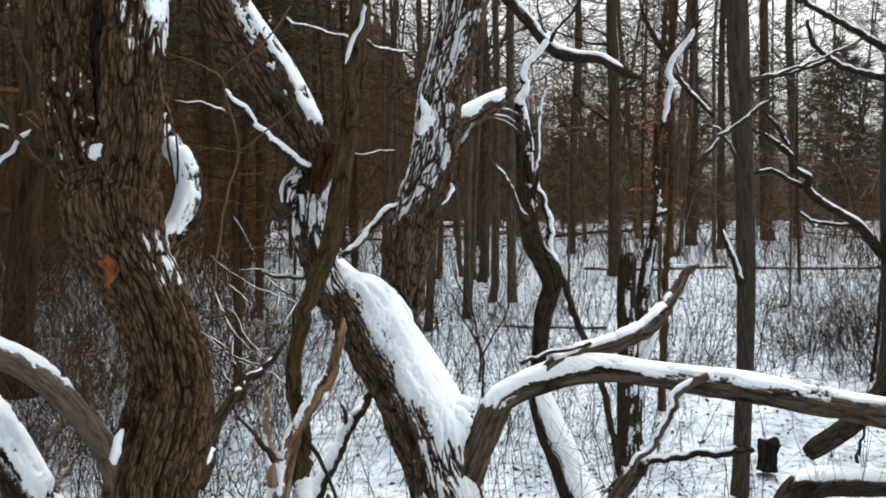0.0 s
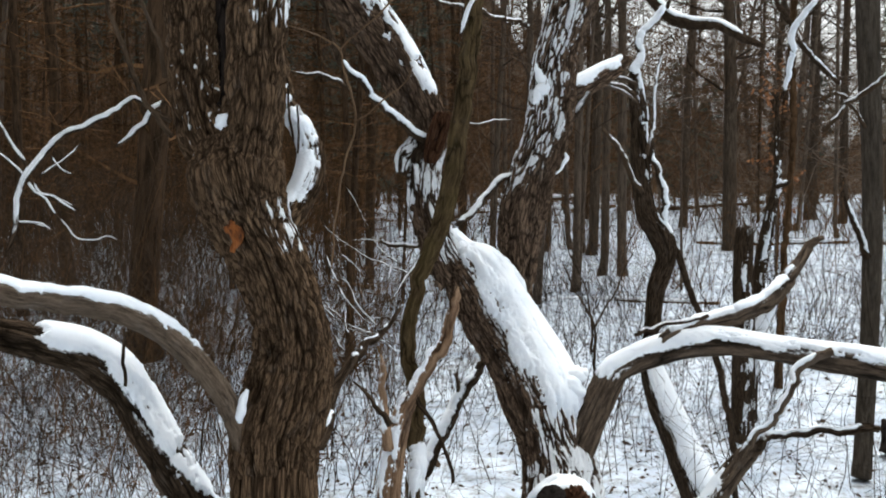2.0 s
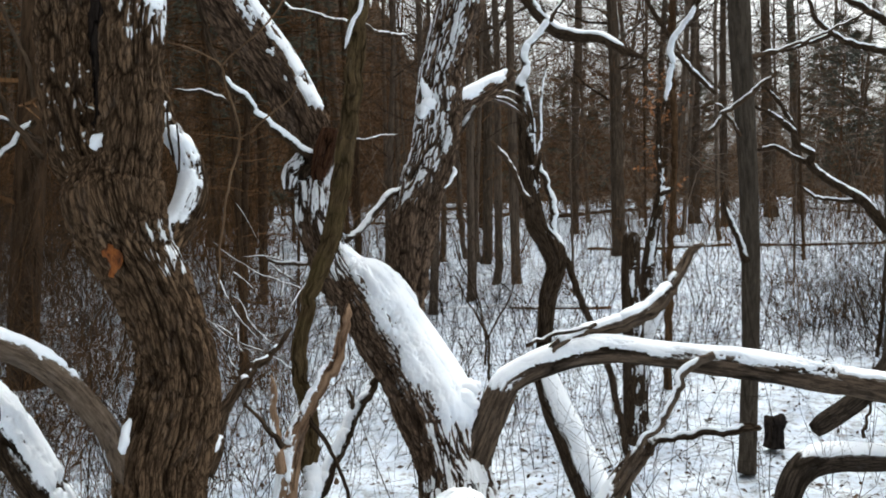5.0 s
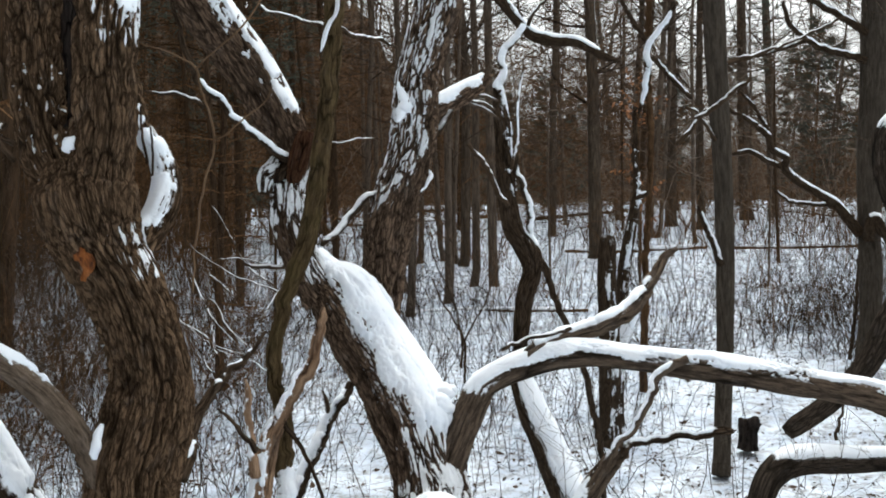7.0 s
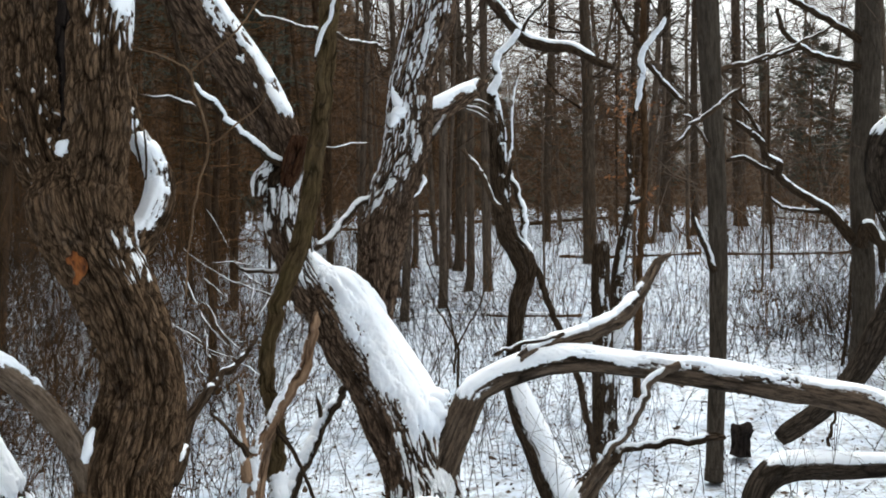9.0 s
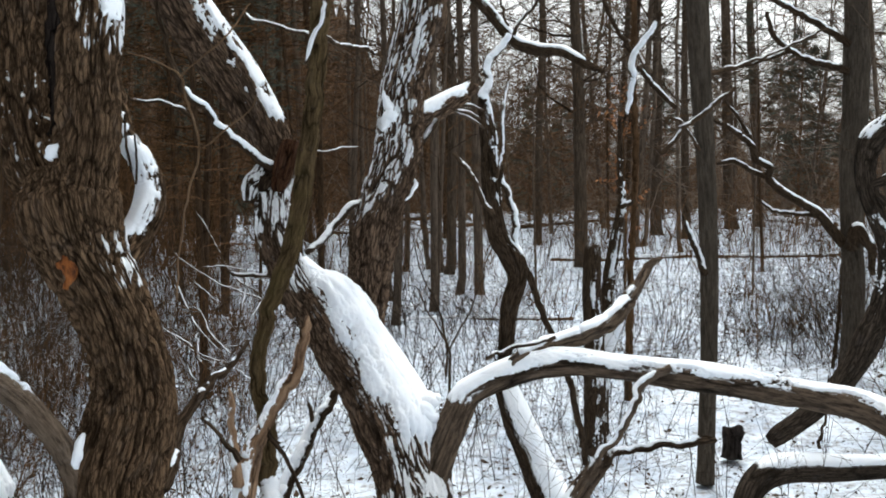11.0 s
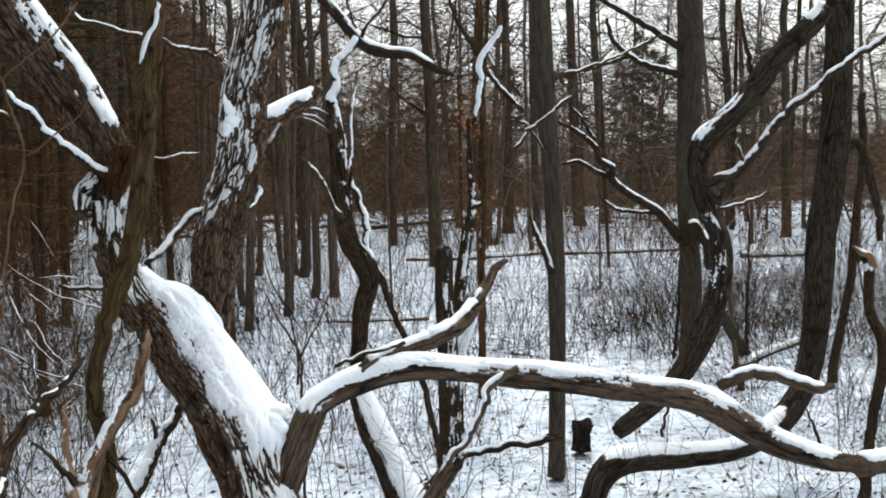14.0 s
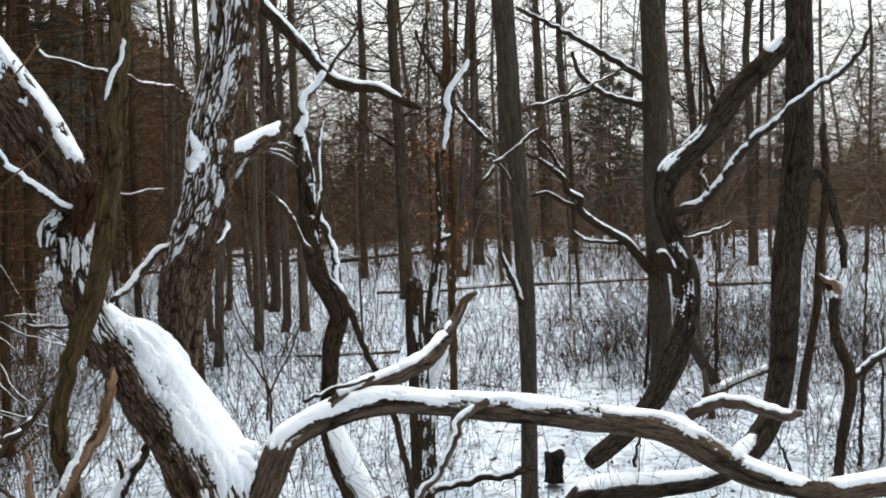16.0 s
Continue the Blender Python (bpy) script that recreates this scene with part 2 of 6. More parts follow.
def limb_frame(points, step, segs):
    """Places, radii, ways out and own coordinates of the rings along a limb."""
    q = smooth_path(points, step)
    c, r = q[:, :3], q[:, 3]
    tang, u, v = frames_along(c)
    ang = np.linspace(0, 2 * np.pi, segs, endpoint=False)
    out = np.cos(ang)[None, :, None] * u[:, None] + np.sin(ang)[None, :, None] * v[:, None]
    s = np.r_[0, np.cumsum(np.linalg.norm(np.diff(c, axis=0), axis=1))]
    rr = np.repeat(r[:, None], segs, 1)
    own = np.stack([(np.cos(ang)[None] * rr).ravel(), (np.sin(ang)[None] * rr).ravel(), np.repeat(s, segs)], -1)
    return c, r, tang, out, rr, own


def tube(points, step, segs, relief=0.0, cell=0.02, long=0.15, lumps=0.06, seed=0, often=1.0, caps=()):
    """Verts and faces of a limb; with relief, its bark stands in long ridges with furrows between."""
    c, r, tang, out, rr, flat = limb_frame(points, step, segs)
    rad = rr * (1 + lumps * 2 * swelling(flat, seed, often).reshape(rr.shape))
    h = np.ones(len(flat))
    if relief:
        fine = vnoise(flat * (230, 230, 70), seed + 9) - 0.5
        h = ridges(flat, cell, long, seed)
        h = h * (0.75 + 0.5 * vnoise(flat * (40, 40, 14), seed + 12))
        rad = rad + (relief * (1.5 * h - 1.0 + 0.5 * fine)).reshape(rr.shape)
    vtx = c[:, None] + out * rad[:, :, None]
    # powder on what faces the side that the snow came from
    powder = np.zeros(rr.shape)
    if caps:
        across = np.roll(vtx, -1, 1) - np.roll(vtx, 1, 1)
        along = np.gradient(vtx, axis=0)
        nrm = np.cross(across, along)
        nrm /= np.linalg.norm(nrm, axis=2, keepdims=True) + 1e-12
        nrm *= np.sign((nrm * out).sum(2, keepdims=True))
        for one in caps:
            cover = snow_cover(out, flat, base_of(c, out, rr), one, seed)
            push = np.array(one.get("push", (0, 0, 1)), float)
            push /= np.linalg.norm(push)
            tilt = np.clip((nrm - out) @ push, -0.5, 0.32)
            if one.get("crust"):
                cover = np.minimum(cover * 1.4, 0.38 + one.get("fill", 0.0)) - 0.42 + tilt * 1.2 + (h.reshape(rr.shape) - 0.55) * 0.8
                powder = np.maximum(powder, 0.5 + cover * 1.2)
            else:
                powder = np.maximum(powder, 0.40 + (cover + tilt * 0.5) * 1.3)
    verts = vtx.reshape(-1, 3)
    faces = ring_faces(len(c), segs).tolist()
    # closed ends
    n0 = len(verts)
    verts = np.vstack([verts, c[0] - tang[0] * r[0] * 0.25, c[-1] + tang[-1] * r[-1] * 0.25])
    last = (len(c) - 1) * segs
    faces += [[(k + 1) % segs, k, n0] for k in range(segs)] + [[last + k, last + (k + 1) % segs, n0 + 1] for k in range(segs)]
    own = np.vstack([flat, flat[:1], flat[-1:]]) + (0.37 * seed, 0.11 * seed, 1.3 * seed)
    return verts, faces, np.r_[h, 1, 1], np.r_[np.clip(powder.ravel(), 0, 1), 0, 0], own


def base_of(c, out, rr):
    return (c[:, None] + out * rr[:, :, None]).reshape(-1, 3)


def snow_cover(out, own, flat, one, seed):
    """How far snow reaches: above 0 where it lies, by the way the limb faces and a broken edge."""
    push = np.array(one.get("push", (0, 0, 1)), float)
    push /= np.linalg.norm(push)
    face = out @ push
    grain = one.get("grain", 14.0)
    nz = (vnoise(flat * grain, seed + 40) - 0.5) * 1.0 + (vnoise(own * (60, 60, 8), seed + 41) - 0.5) * 1.1 + (vnoise(flat * 90, seed + 43) - 0.5) * 0.5 + (vnoise(own * (210, 210, 110), seed + 45) - 0.5) * 0.55
    part = one.get("part", (0, 1))
    n = len(out)
    at = np.arange(n) / max(n - 1, 1)
    lead = np.minimum(at - part[0] + (1 if part[0] < 0 else 0), part[1] - at + (1 if part[1] >= 1 and one.get("to_end") else 0))
    ends = np.clip(lead / max((part[1] - max(part[0], 0)) * 0.18, 0.01), 0, 1)
    cover = face + one.get("rough", 0.35) * nz.reshape(face.shape) - one["thr"] - ((1 - ends) ** 2)[:, None] * 1.5
    return np.where((lead < 0)[:, None], -2.0, cover)


def snow_shell(points, step, segs, one, seed, lumps):
    """A body of snow on a limb: thick where the limb faces up, thinning out towards its edges."""
    c, r, tang, out, rr, own = limb_frame(points, step, segs)
    rr = rr * (1 + lumps * 2 * swelling(own, seed).reshape(rr.shape))
    base = base_of(c, out, rr)
    cover = snow_cover(out, own, base, one, seed)
    push = np.array(one.get("push", (0, 0, 1)), float)
    push /= np.linalg.norm(push)
    h = np.clip(cover / max(0.75 * (1 - one["thr"]), 0.15), 0, 1)
    h = h * (2 - h)
    thick = np.minimum(one["thick"], r * 0.6 + 0.001)[:, None]
    bed = (0.010 if one["thick"] > 0.02 else 0.0) * np.clip(cover / 0.16, 0, 1)
    lift = bed + thick * h * (0.8 + 0.4 * vnoise(base * 7, seed + 42)).reshape(h.shape)
    vtx = base.reshape(out.shape) + (out * 0.45 + push * 0.55) * lift[:, :, None]
    vtx = np.where((cover <= 0)[:, :, None], base.reshape(out.shape) - out * 0.008, vtx)
    f = ring_faces(len(c), segs)
    f = f[(cover.ravel() > 0)[f].any(1)]
    used, inv = np.unique(f, return_inverse=True)
    return vtx.reshape(-1, 3)[used], inv.reshape(f.shape)


COUNT = [0]
TOPS = []


def thing(name, at, label, category, group=""):
    ob = new(name)
    ob.location = at
    ob.empty_display_size = 0.1
    return tagged(ob, label, category, group)


def limb(parent, name, points, mat, relief=0.0, cell=0.02, long=0.15, fine=0.02, cap=None, label="", lumps=0.06, often=1.0):
    """A limb under a tree; cap holds the settings of the snow on it."""
    COUNT[0] += 1
    big = max(p[3] for p in points)
    if name in ("trunk", "stem") and points[0][2] - 2.0 > 0.3 * math.hypot(points[0][0], points[0][1]):
        TOPS.append((parent, points[0], points[1], mat))
    segs = max(12 if cap else 6, min(320, int(2 * math.pi * big / (max(cell / 4.5, 0.0027) if relief else fine))))
    caps = [] if not cap else cap if isinstance(cap, list) else [cap]
    if big < 0.02:
        caps = [dict(one, thr=min(one["thr"], 0.25), rough=0.5) for one in caps]
    elif big < 0.035:
        caps = [dict(one, thr=max(one["thr"], 0.25) + 0.15, rough=0.45, thick=one["thick"] * 0.5) if one["thr"] >= 0.05 and not one.get("crust") else one for one in caps]
    verts, faces, h, powder, own = tube(points, max(cell * 0.5, 0.0065) if relief else max(fine, 0.012), segs, relief, cell, long, lumps, COUNT[0], often, caps)
    ob = link_mesh(name, verts, faces, mat, parent, label)
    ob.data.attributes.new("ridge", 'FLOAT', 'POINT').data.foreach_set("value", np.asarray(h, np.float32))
    ob.data.attributes.new("snow", 'FLOAT', 'POINT').data.foreach_set("value", np.asarray(powder, np.float32))
    ob.data.attributes.new("along", 'FLOAT_VECTOR', 'POINT').data.foreach_set("vector", np.asarray(own, np.float32).ravel())
    for one in caps:
        if one.get("crust") or big < 0.02:
            continue
        near = math.hypot(points[0][0], points[0][1]) < 5
        v2, f2 = snow_shell(points, 0.05 if fine >= 0.05 and not relief else 0.006 if near else 0.012, max(10, min(280, int(2 * math.pi * big / (0.004 if near else 0.008)))), one, COUNT[0], lumps)
        if len(f2):
            link_mesh("snow", v2, f2, snow, ob, "white snow lying on the limb")["kind"] = "stuff"
    return ob


def cap(thick=0.02, thr=0.45, **more):
    return dict(thick=thick, thr=thr, **more)


def height(x, y):
    """The ground: level near by, then rising gently."""
    d = np.hypot(x, y)
    return 1.35 * (1 - np.exp(-np.maximum(d - 7.5, 0) / 24))


# ---- ground ----
ring_r = np.concatenate([[0.0], np.geomspace(0.6, 600, 190)])
rr_, aa_ = np.meshgrid(ring_r, np.linspace(0, 2 * np.pi, 260, endpoint=False), indexing="ij")
gx, gy = (rr_ * np.sin(aa_)).ravel(), (rr_ * np.cos(aa_)).ravel()
flat_g = np.stack([gx, gy, 0 * gx], -1)
swell = (vnoise(flat_g * 0.9, 5) - 0.5) * 0.10 + (vnoise(flat_g * 3.1, 6) - 0.5) * 0.05
gz = height(gx, gy) + swell * np.clip(np.hypot(gx, gy) / 3, 0, 1)
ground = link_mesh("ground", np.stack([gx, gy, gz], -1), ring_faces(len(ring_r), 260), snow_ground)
tagged(ground, "woodland floor under thin snow with dead leaves showing through", "ground", kind="structure")

# ---- the furrowed tree with two stems ----
tree_a = thing("tree", (-0.55, 3.05, 0), "thick forked tree with deeply furrowed brown bark and an orange scar", "tree")
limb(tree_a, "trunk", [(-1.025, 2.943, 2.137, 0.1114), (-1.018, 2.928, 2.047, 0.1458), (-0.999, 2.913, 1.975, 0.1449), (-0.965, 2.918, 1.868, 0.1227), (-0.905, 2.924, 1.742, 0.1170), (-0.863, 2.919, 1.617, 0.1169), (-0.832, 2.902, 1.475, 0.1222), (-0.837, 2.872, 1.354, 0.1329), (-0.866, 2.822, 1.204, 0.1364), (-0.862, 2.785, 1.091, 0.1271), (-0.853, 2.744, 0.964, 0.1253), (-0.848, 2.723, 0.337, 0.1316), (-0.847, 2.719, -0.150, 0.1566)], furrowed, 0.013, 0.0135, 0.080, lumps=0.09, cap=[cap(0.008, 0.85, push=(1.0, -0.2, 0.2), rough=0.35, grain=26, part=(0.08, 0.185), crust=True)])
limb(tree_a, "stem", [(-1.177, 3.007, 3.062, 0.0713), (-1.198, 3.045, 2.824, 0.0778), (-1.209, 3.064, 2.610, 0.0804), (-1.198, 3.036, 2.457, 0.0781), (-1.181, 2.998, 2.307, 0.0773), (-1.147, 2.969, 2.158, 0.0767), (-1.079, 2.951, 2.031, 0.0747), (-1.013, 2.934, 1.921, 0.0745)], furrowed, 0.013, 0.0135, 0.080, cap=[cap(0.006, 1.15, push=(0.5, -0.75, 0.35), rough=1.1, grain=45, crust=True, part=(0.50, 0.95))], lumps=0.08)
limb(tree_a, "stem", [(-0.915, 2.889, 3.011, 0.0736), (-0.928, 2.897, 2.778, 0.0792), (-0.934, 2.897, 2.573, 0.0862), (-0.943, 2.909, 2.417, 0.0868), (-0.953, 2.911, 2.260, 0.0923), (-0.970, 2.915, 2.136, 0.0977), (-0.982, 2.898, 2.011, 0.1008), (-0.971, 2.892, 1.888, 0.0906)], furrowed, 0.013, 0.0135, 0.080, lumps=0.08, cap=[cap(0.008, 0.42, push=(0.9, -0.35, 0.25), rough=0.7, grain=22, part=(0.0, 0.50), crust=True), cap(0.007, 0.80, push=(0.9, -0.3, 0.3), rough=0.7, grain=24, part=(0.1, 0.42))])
# a black strip set behind the stems to give the cleft its shade
limb(tree_a, "hollow", [(-1.121, 3.107, 3.097, 0.0396), (-1.123, 3.111, 2.779, 0.0398), (-1.118, 3.088, 2.524, 0.0379), (-1.104, 3.048, 2.340, 0.0357), (-1.092, 3.000, 2.192, 0.0300), (-1.082, 2.964, 2.071, 0.0174)], black_wood, 0.008, 0.012, 0.09, label="dark strip standing for the shade in the cleft between the stems")
# the crook between the stems, and the limb that curls out behind
limb(tree_a, "snow_pocket", [(-1.066, 2.859, 2.184, 0.0067), (-1.054, 2.854, 2.192, 0.0168), (-1.037, 2.854, 2.198, 0.0218), (-1.022, 2.854, 2.203, 0.0168), (-1.015, 2.860, 2.215, 0.0050)], snow, 0.002, 0.012, 0.02, lumps=0.9, often=9.0, label="snow caught in the fork")
limb(tree_a, "limb", [(-0.935, 3.170, 2.443, 0.0186), (-0.922, 3.165, 2.341, 0.0223), (-0.902, 3.150, 2.253, 0.0296), (-0.857, 3.145, 2.176, 0.0370), (-0.829, 3.140, 2.093, 0.0426), (-0.834, 3.116, 2.015, 0.0460), (-0.867, 3.082, 1.932, 0.0455), (-0.889, 2.969, 1.858, 0.0474), (-0.899, 2.856, 1.799, 0.0440)], furrowed, 0.006, 0.010, 0.07, cap=cap(0.012, 0.18, push=(-0.45, -0.45, 0.8), rough=0.5, grain=24, part=(0.1, 0.80)), label="curled limb with snow on its inner side")
limb(tree_a, "twig", [(-0.881, 3.043, 2.319, 0.0036), (-0.883, 3.050, 2.275, 0.0036), (-0.880, 3.057, 2.213, 0.0043), (-0.880, 3.074, 2.146, 0.0043)], dark_bark, fine=0.006)
limb(tree_a, "twig", [(-0.854, 3.059, 2.258, 0.0029), (-0.856, 3.067, 2.214, 0.0036), (-0.855, 3.064, 2.160, 0.0036), (-0.860, 3.071, 2.102, 0.0036)], dark_bark, fine=0.006)
limb(tree_a, "scar", [(-1.011, 2.813, 1.899, 0.0051), (-0.999, 2.801, 1.876, 0.0140), (-0.985, 2.797, 1.848, 0.0153), (-0.989, 2.798, 1.821, 0.0089), (-0.998, 2.802, 1.792, 0.0032)], raw, 0.007, 0.012, 0.05, lumps=0.5, label="raw orange wood where bark is torn away")
limb(tree_a, "dead_limb", [(-1.762, 2.054, 1.834, 0.0424), (-1.663, 2.253, 1.767, 0.0413), (-1.498, 2.384, 1.707, 0.0376), (-1.436, 2.444, 1.689, 0.0352), (-1.331, 2.525, 1.662, 0.0383), (-1.232, 2.595, 1.624, 0.0391), (-1.151, 2.641, 1.567, 0.0397), (-1.081, 2.684, 1.486, 0.0386), (-1.017, 2.715, 1.386, 0.0356), (-0.974, 2.728, 1.296, 0.0326), (-0.947, 2.736, 1.200, 0.0286)], pale_wood, fine=0.007, cap=cap(0.010, 0.72, push=(0.4, -0.1, 0.9), rough=0.3, part=(-0.1, 0.88)), label="bare grey limb with peeled bark and snow")
limb(tree_a, "snow_pocket", [(-0.936, 2.743, 1.372, 0.0051), (-0.936, 2.732, 1.347, 0.0136), (-0.941, 2.724, 1.314, 0.0153), (-0.948, 2.716, 1.285, 0.0068)], snow, 0.002, 0.012, 0.02, lumps=0.9, often=9.0, label="snow caught against the bark")
limb(tree_a, "twig", [(-1.239, 2.885, 2.263, 0.0113), (-1.279, 2.854, 2.213, 0.0103), (-1.315, 2.823, 2.159, 0.0093), (-1.354, 2.790, 2.117, 0.0046)], dark_bark, fine=0.006, cap=cap(0.009, 0.0, push=(-0.1, -0.4, 0.9), rough=0.5))
limb(tree_a, "twig", [(-1.226, 2.896, 2.198, 0.0094), (-1.267, 2.862, 2.231, 0.0075), (-1.307, 2.829, 2.258, 0.0084), (-1.356, 2.795, 2.226, 0.0083), (-1.410, 2.757, 2.193, 0.0102), (-1.456, 2.722, 2.162, 0.0101), (-1.496, 2.689, 2.118, 0.0101), (-1.530, 2.658, 2.079, 0.0100), (-1.551, 2.632, 2.038, 0.0100), (-1.562, 2.612, 1.984, 0.0090), (-1.570, 2.592, 1.926, 0.0081), (-1.571, 2.574, 1.861, 0.0072), (-1.577, 2.552, 1.797, 0.0054)], dark_bark, fine=0.006, cap=cap(0.007, 0.1, push=(0.1, -0.4, 0.9), rough=0.9))
limb(tree_a, "twig", [(-1.554, 2.631, 2.045, 0.0054), (-1.583, 2.611, 2.110, 0.0054), (-1.611, 2.591, 2.168, 0.0045), (-1.633, 2.573, 2.218, 0.0036)], dark_bark, fine=0.006, cap=cap(0.004, 0.1, push=(0, -0.4, 0.9), rough=0.7))
limb(tree_a, "twig", [(-1.562, 2.626, 2.022, 0.0054), (-1.590, 2.609, 2.058, 0.0045), (-1.627, 2.585, 2.098, 0.0036)], dark_bark, fine=0.006, cap=cap(0.004, 0.1, push=(0, -0.4, 0.9), rough=0.7))
limb(tree_a, "twig", [(-1.525, 2.647, 2.022, 0.0045), (-1.500, 2.661, 2.050, 0.0045), (-1.470, 2.677, 2.073, 0.0045), (-1.424, 2.699, 2.119, 0.0027)], dark_bark, fine=0.006, cap=cap(0.004, 0.1, push=(0, -0.4, 0.9), rough=0.7))
limb(tree_a, "twig", [(-1.552, 2.632, 2.012, 0.0045), (-1.532, 2.644, 1.975, 0.0045), (-1.486, 2.669, 1.959, 0.0036), (-1.434, 2.696, 1.921, 0.0027)], dark_bark, fine=0.006, cap=cap(0.004, 0.1, push=(0, -0.4, 0.9), rough=0.7))
limb(tree_a, "twig", [(-1.583, 2.612, 1.885, 0.0036), (-1.541, 2.637, 1.882, 0.0036), (-1.498, 2.660, 1.866, 0.0027)], dark_bark, fine=0.006, cap=cap(0.004, 0.1, push=(0, -0.4, 0.9), rough=0.7))
limb(tree_a, "twig", [(-1.283, 2.532, 2.599, 0.0069), (-1.283, 2.601, 2.489, 0.0070), (-1.273, 2.667, 2.395, 0.0071), (-1.254, 2.733, 2.296, 0.0081), (-1.230, 2.796, 2.208, 0.0082), (-1.209, 2.852, 2.151, 0.0092)], near_twig, fine=0.008)
limb(tree_a, "twig", [(-1.211, 2.632, 2.557, 0.0053), (-1.207, 2.703, 2.490, 0.0054), (-1.198, 2.774, 2.418, 0.0064), (-1.213, 2.835, 2.324, 0.0074)], near_twig, fine=0.008)
limb(tree_a, "limb", [(-0.765, 2.936, 1.154, 0.0225), (-0.749, 3.020, 1.220, 0.0210), (-0.751, 3.098, 1.284, 0.0214), (-0.728, 3.182, 1.365, 0.0178), (-0.683, 3.265, 1.425, 0.0161), (-0.634, 3.342, 1.464, 0.0123), (-0.570, 3.425, 1.542, 0.0063)], dark_bark, 0.0, fine=0.012, cap=cap(0.006, 0.7, rough=0.9), label="thin dark limb with a little snow")

# ---- leaning snowy trunk beside it ----
tree_b = thing("leaning_tree", (-0.72, 3.3, 0), "leaning dark trunk with thick snow along its upper side", "tree")
limb(tree_b, "trunk", [(-1.961, 2.513, 1.609, 0.0457), (-1.834, 2.659, 1.565, 0.0495), (-1.726, 2.749, 1.530, 0.0514), (-1.638, 2.821, 1.494, 0.0565), (-1.527, 2.897, 1.446, 0.0663), (-1.429, 2.950, 1.350, 0.0731), (-1.364, 2.974, 1.221, 0.0688), (-1.286, 2.991, 1.076, 0.0644), (-1.205, 3.004, 0.940, 0.0648), (-1.131, 2.986, 0.814, 0.0664), (-1.094, 2.977, 0.285, 0.0697), (-1.087, 2.975, -0.150, 0.0830)], dark_bark, 0.008, 0.018, 0.12, cap=[cap(0.020, 0.40, push=(0.45, -0.2, 0.88), rough=0.5, part=(0.17, 0.47)), cap(0.010, 0.74, push=(0.9, -0.1, 0.5), rough=0.6, part=(0.42, 0.66))])
limb(tree_b, "sprout", [(-1.344, 2.794, 1.366, 0.0053), (-1.346, 2.799, 1.437, 0.0053), (-1.347, 2.805, 1.507, 0.0046), (-1.346, 2.810, 1.565, 0.0028)], dark_bark, fine=0.006)
limb(tree_b, "limb", [(-1.755, 2.992, 1.479, 0.0208), (-1.624, 3.045, 1.376, 0.0208), (-1.483, 3.083, 1.234, 0.0229), (-1.406, 3.088, 1.116, 0.0250), (-1.351, 3.072, 0.984, 0.0271), (-1.310, 3.039, 0.839, 0.0292), (-1.289, 3.022, 0.294, 0.0306), (-1.285, 3.019, -0.150, 0.0365)], grey_wood, fine=0.015, cap=cap(0.0064, 0.6))

# ---- the leaning tree with the snow-covered hump ----
tree_c = thing("tree", (-0.05, 3.9, 0), "leaning tree with a broken crown and deep snow on its trunk", "tree")
limb(tree_c, "trunk", [(-0.481, 4.048, 1.767, 0.0413), (-0.422, 4.020, 1.691, 0.0620), (-0.348, 3.969, 1.609, 0.1200), (-0.254, 3.937, 1.450, 0.1394), (-0.143, 3.884, 1.282, 0.1409), (-0.061, 3.823, 1.125, 0.1449), (-0.008, 3.766, 0.977, 0.1300), (0.023, 3.704, 0.840, 0.1409), (0.031, 3.628, 0.708, 0.1490), (0.036, 3.589, 0.248, 0.1564), (0.036, 3.582, -0.150, 0.1862)], brown_bark, 0.011, 0.0140, 0.095, cap=[cap(0.028, 0.34, push=(0.57, -0.16, 0.8), rough=0.42, grain=9, part=(-0.1, 0.46)), cap(0.0084, 0.50, push=(0.62, -0.68, 0.42), rough=0.6, grain=8, crust=True, fill=0.24, part=(0.33, 0.98)), cap(0.008, 0.42, push=(0.35, -0.8, 0.45), rough=0.5, grain=10, crust=True, fill=0.38, part=(0.47, 0.70))], lumps=0.08)
limb(tree_c, "snow_pocket", [(-0.308, 3.930, 1.684, 0.0187), (-0.256, 3.949, 1.677, 0.0282), (-0.210, 3.967, 1.665, 0.0307), (-0.167, 3.944, 1.608, 0.0282), (-0.116, 3.907, 1.503, 0.0117)], snow, 0.002, 0.012, 0.02, lumps=0.4, often=6.0, label="snow heaped on the trunk")
knot = limb(tree_c, "knot", [(0.037, 3.576, 0.800, 0.0945), (0.042, 3.472, 0.804, 0.1139), (0.047, 3.388, 0.804, 0.1072), (0.049, 3.361, 0.803, 0.0894)], dark_bark, 0.006, 0.018, 0.1, cap=cap(0.012, 0.45, push=(0, 0.1, 1), rough=0.5), label="cut knot with a rotten hollow")
limb(knot, "heartwood", [(0.071, 3.394, 0.870, 0.0536), (0.073, 3.330, 0.891, 0.0505), (0.072, 3.310, 0.896, 0.0281)], red_wood, 0.008, 0.012, 0.05, lumps=0.35, label="torn reddish-brown wood")
limb(knot, "hollow", [(-0.007, 3.385, 0.862, 0.0536), (-0.010, 3.316, 0.885, 0.0505), (-0.010, 3.301, 0.890, 0.0281)], black_wood, 0.004, 0.02, 0.1, lumps=0.3, label="dark rotten hollow")
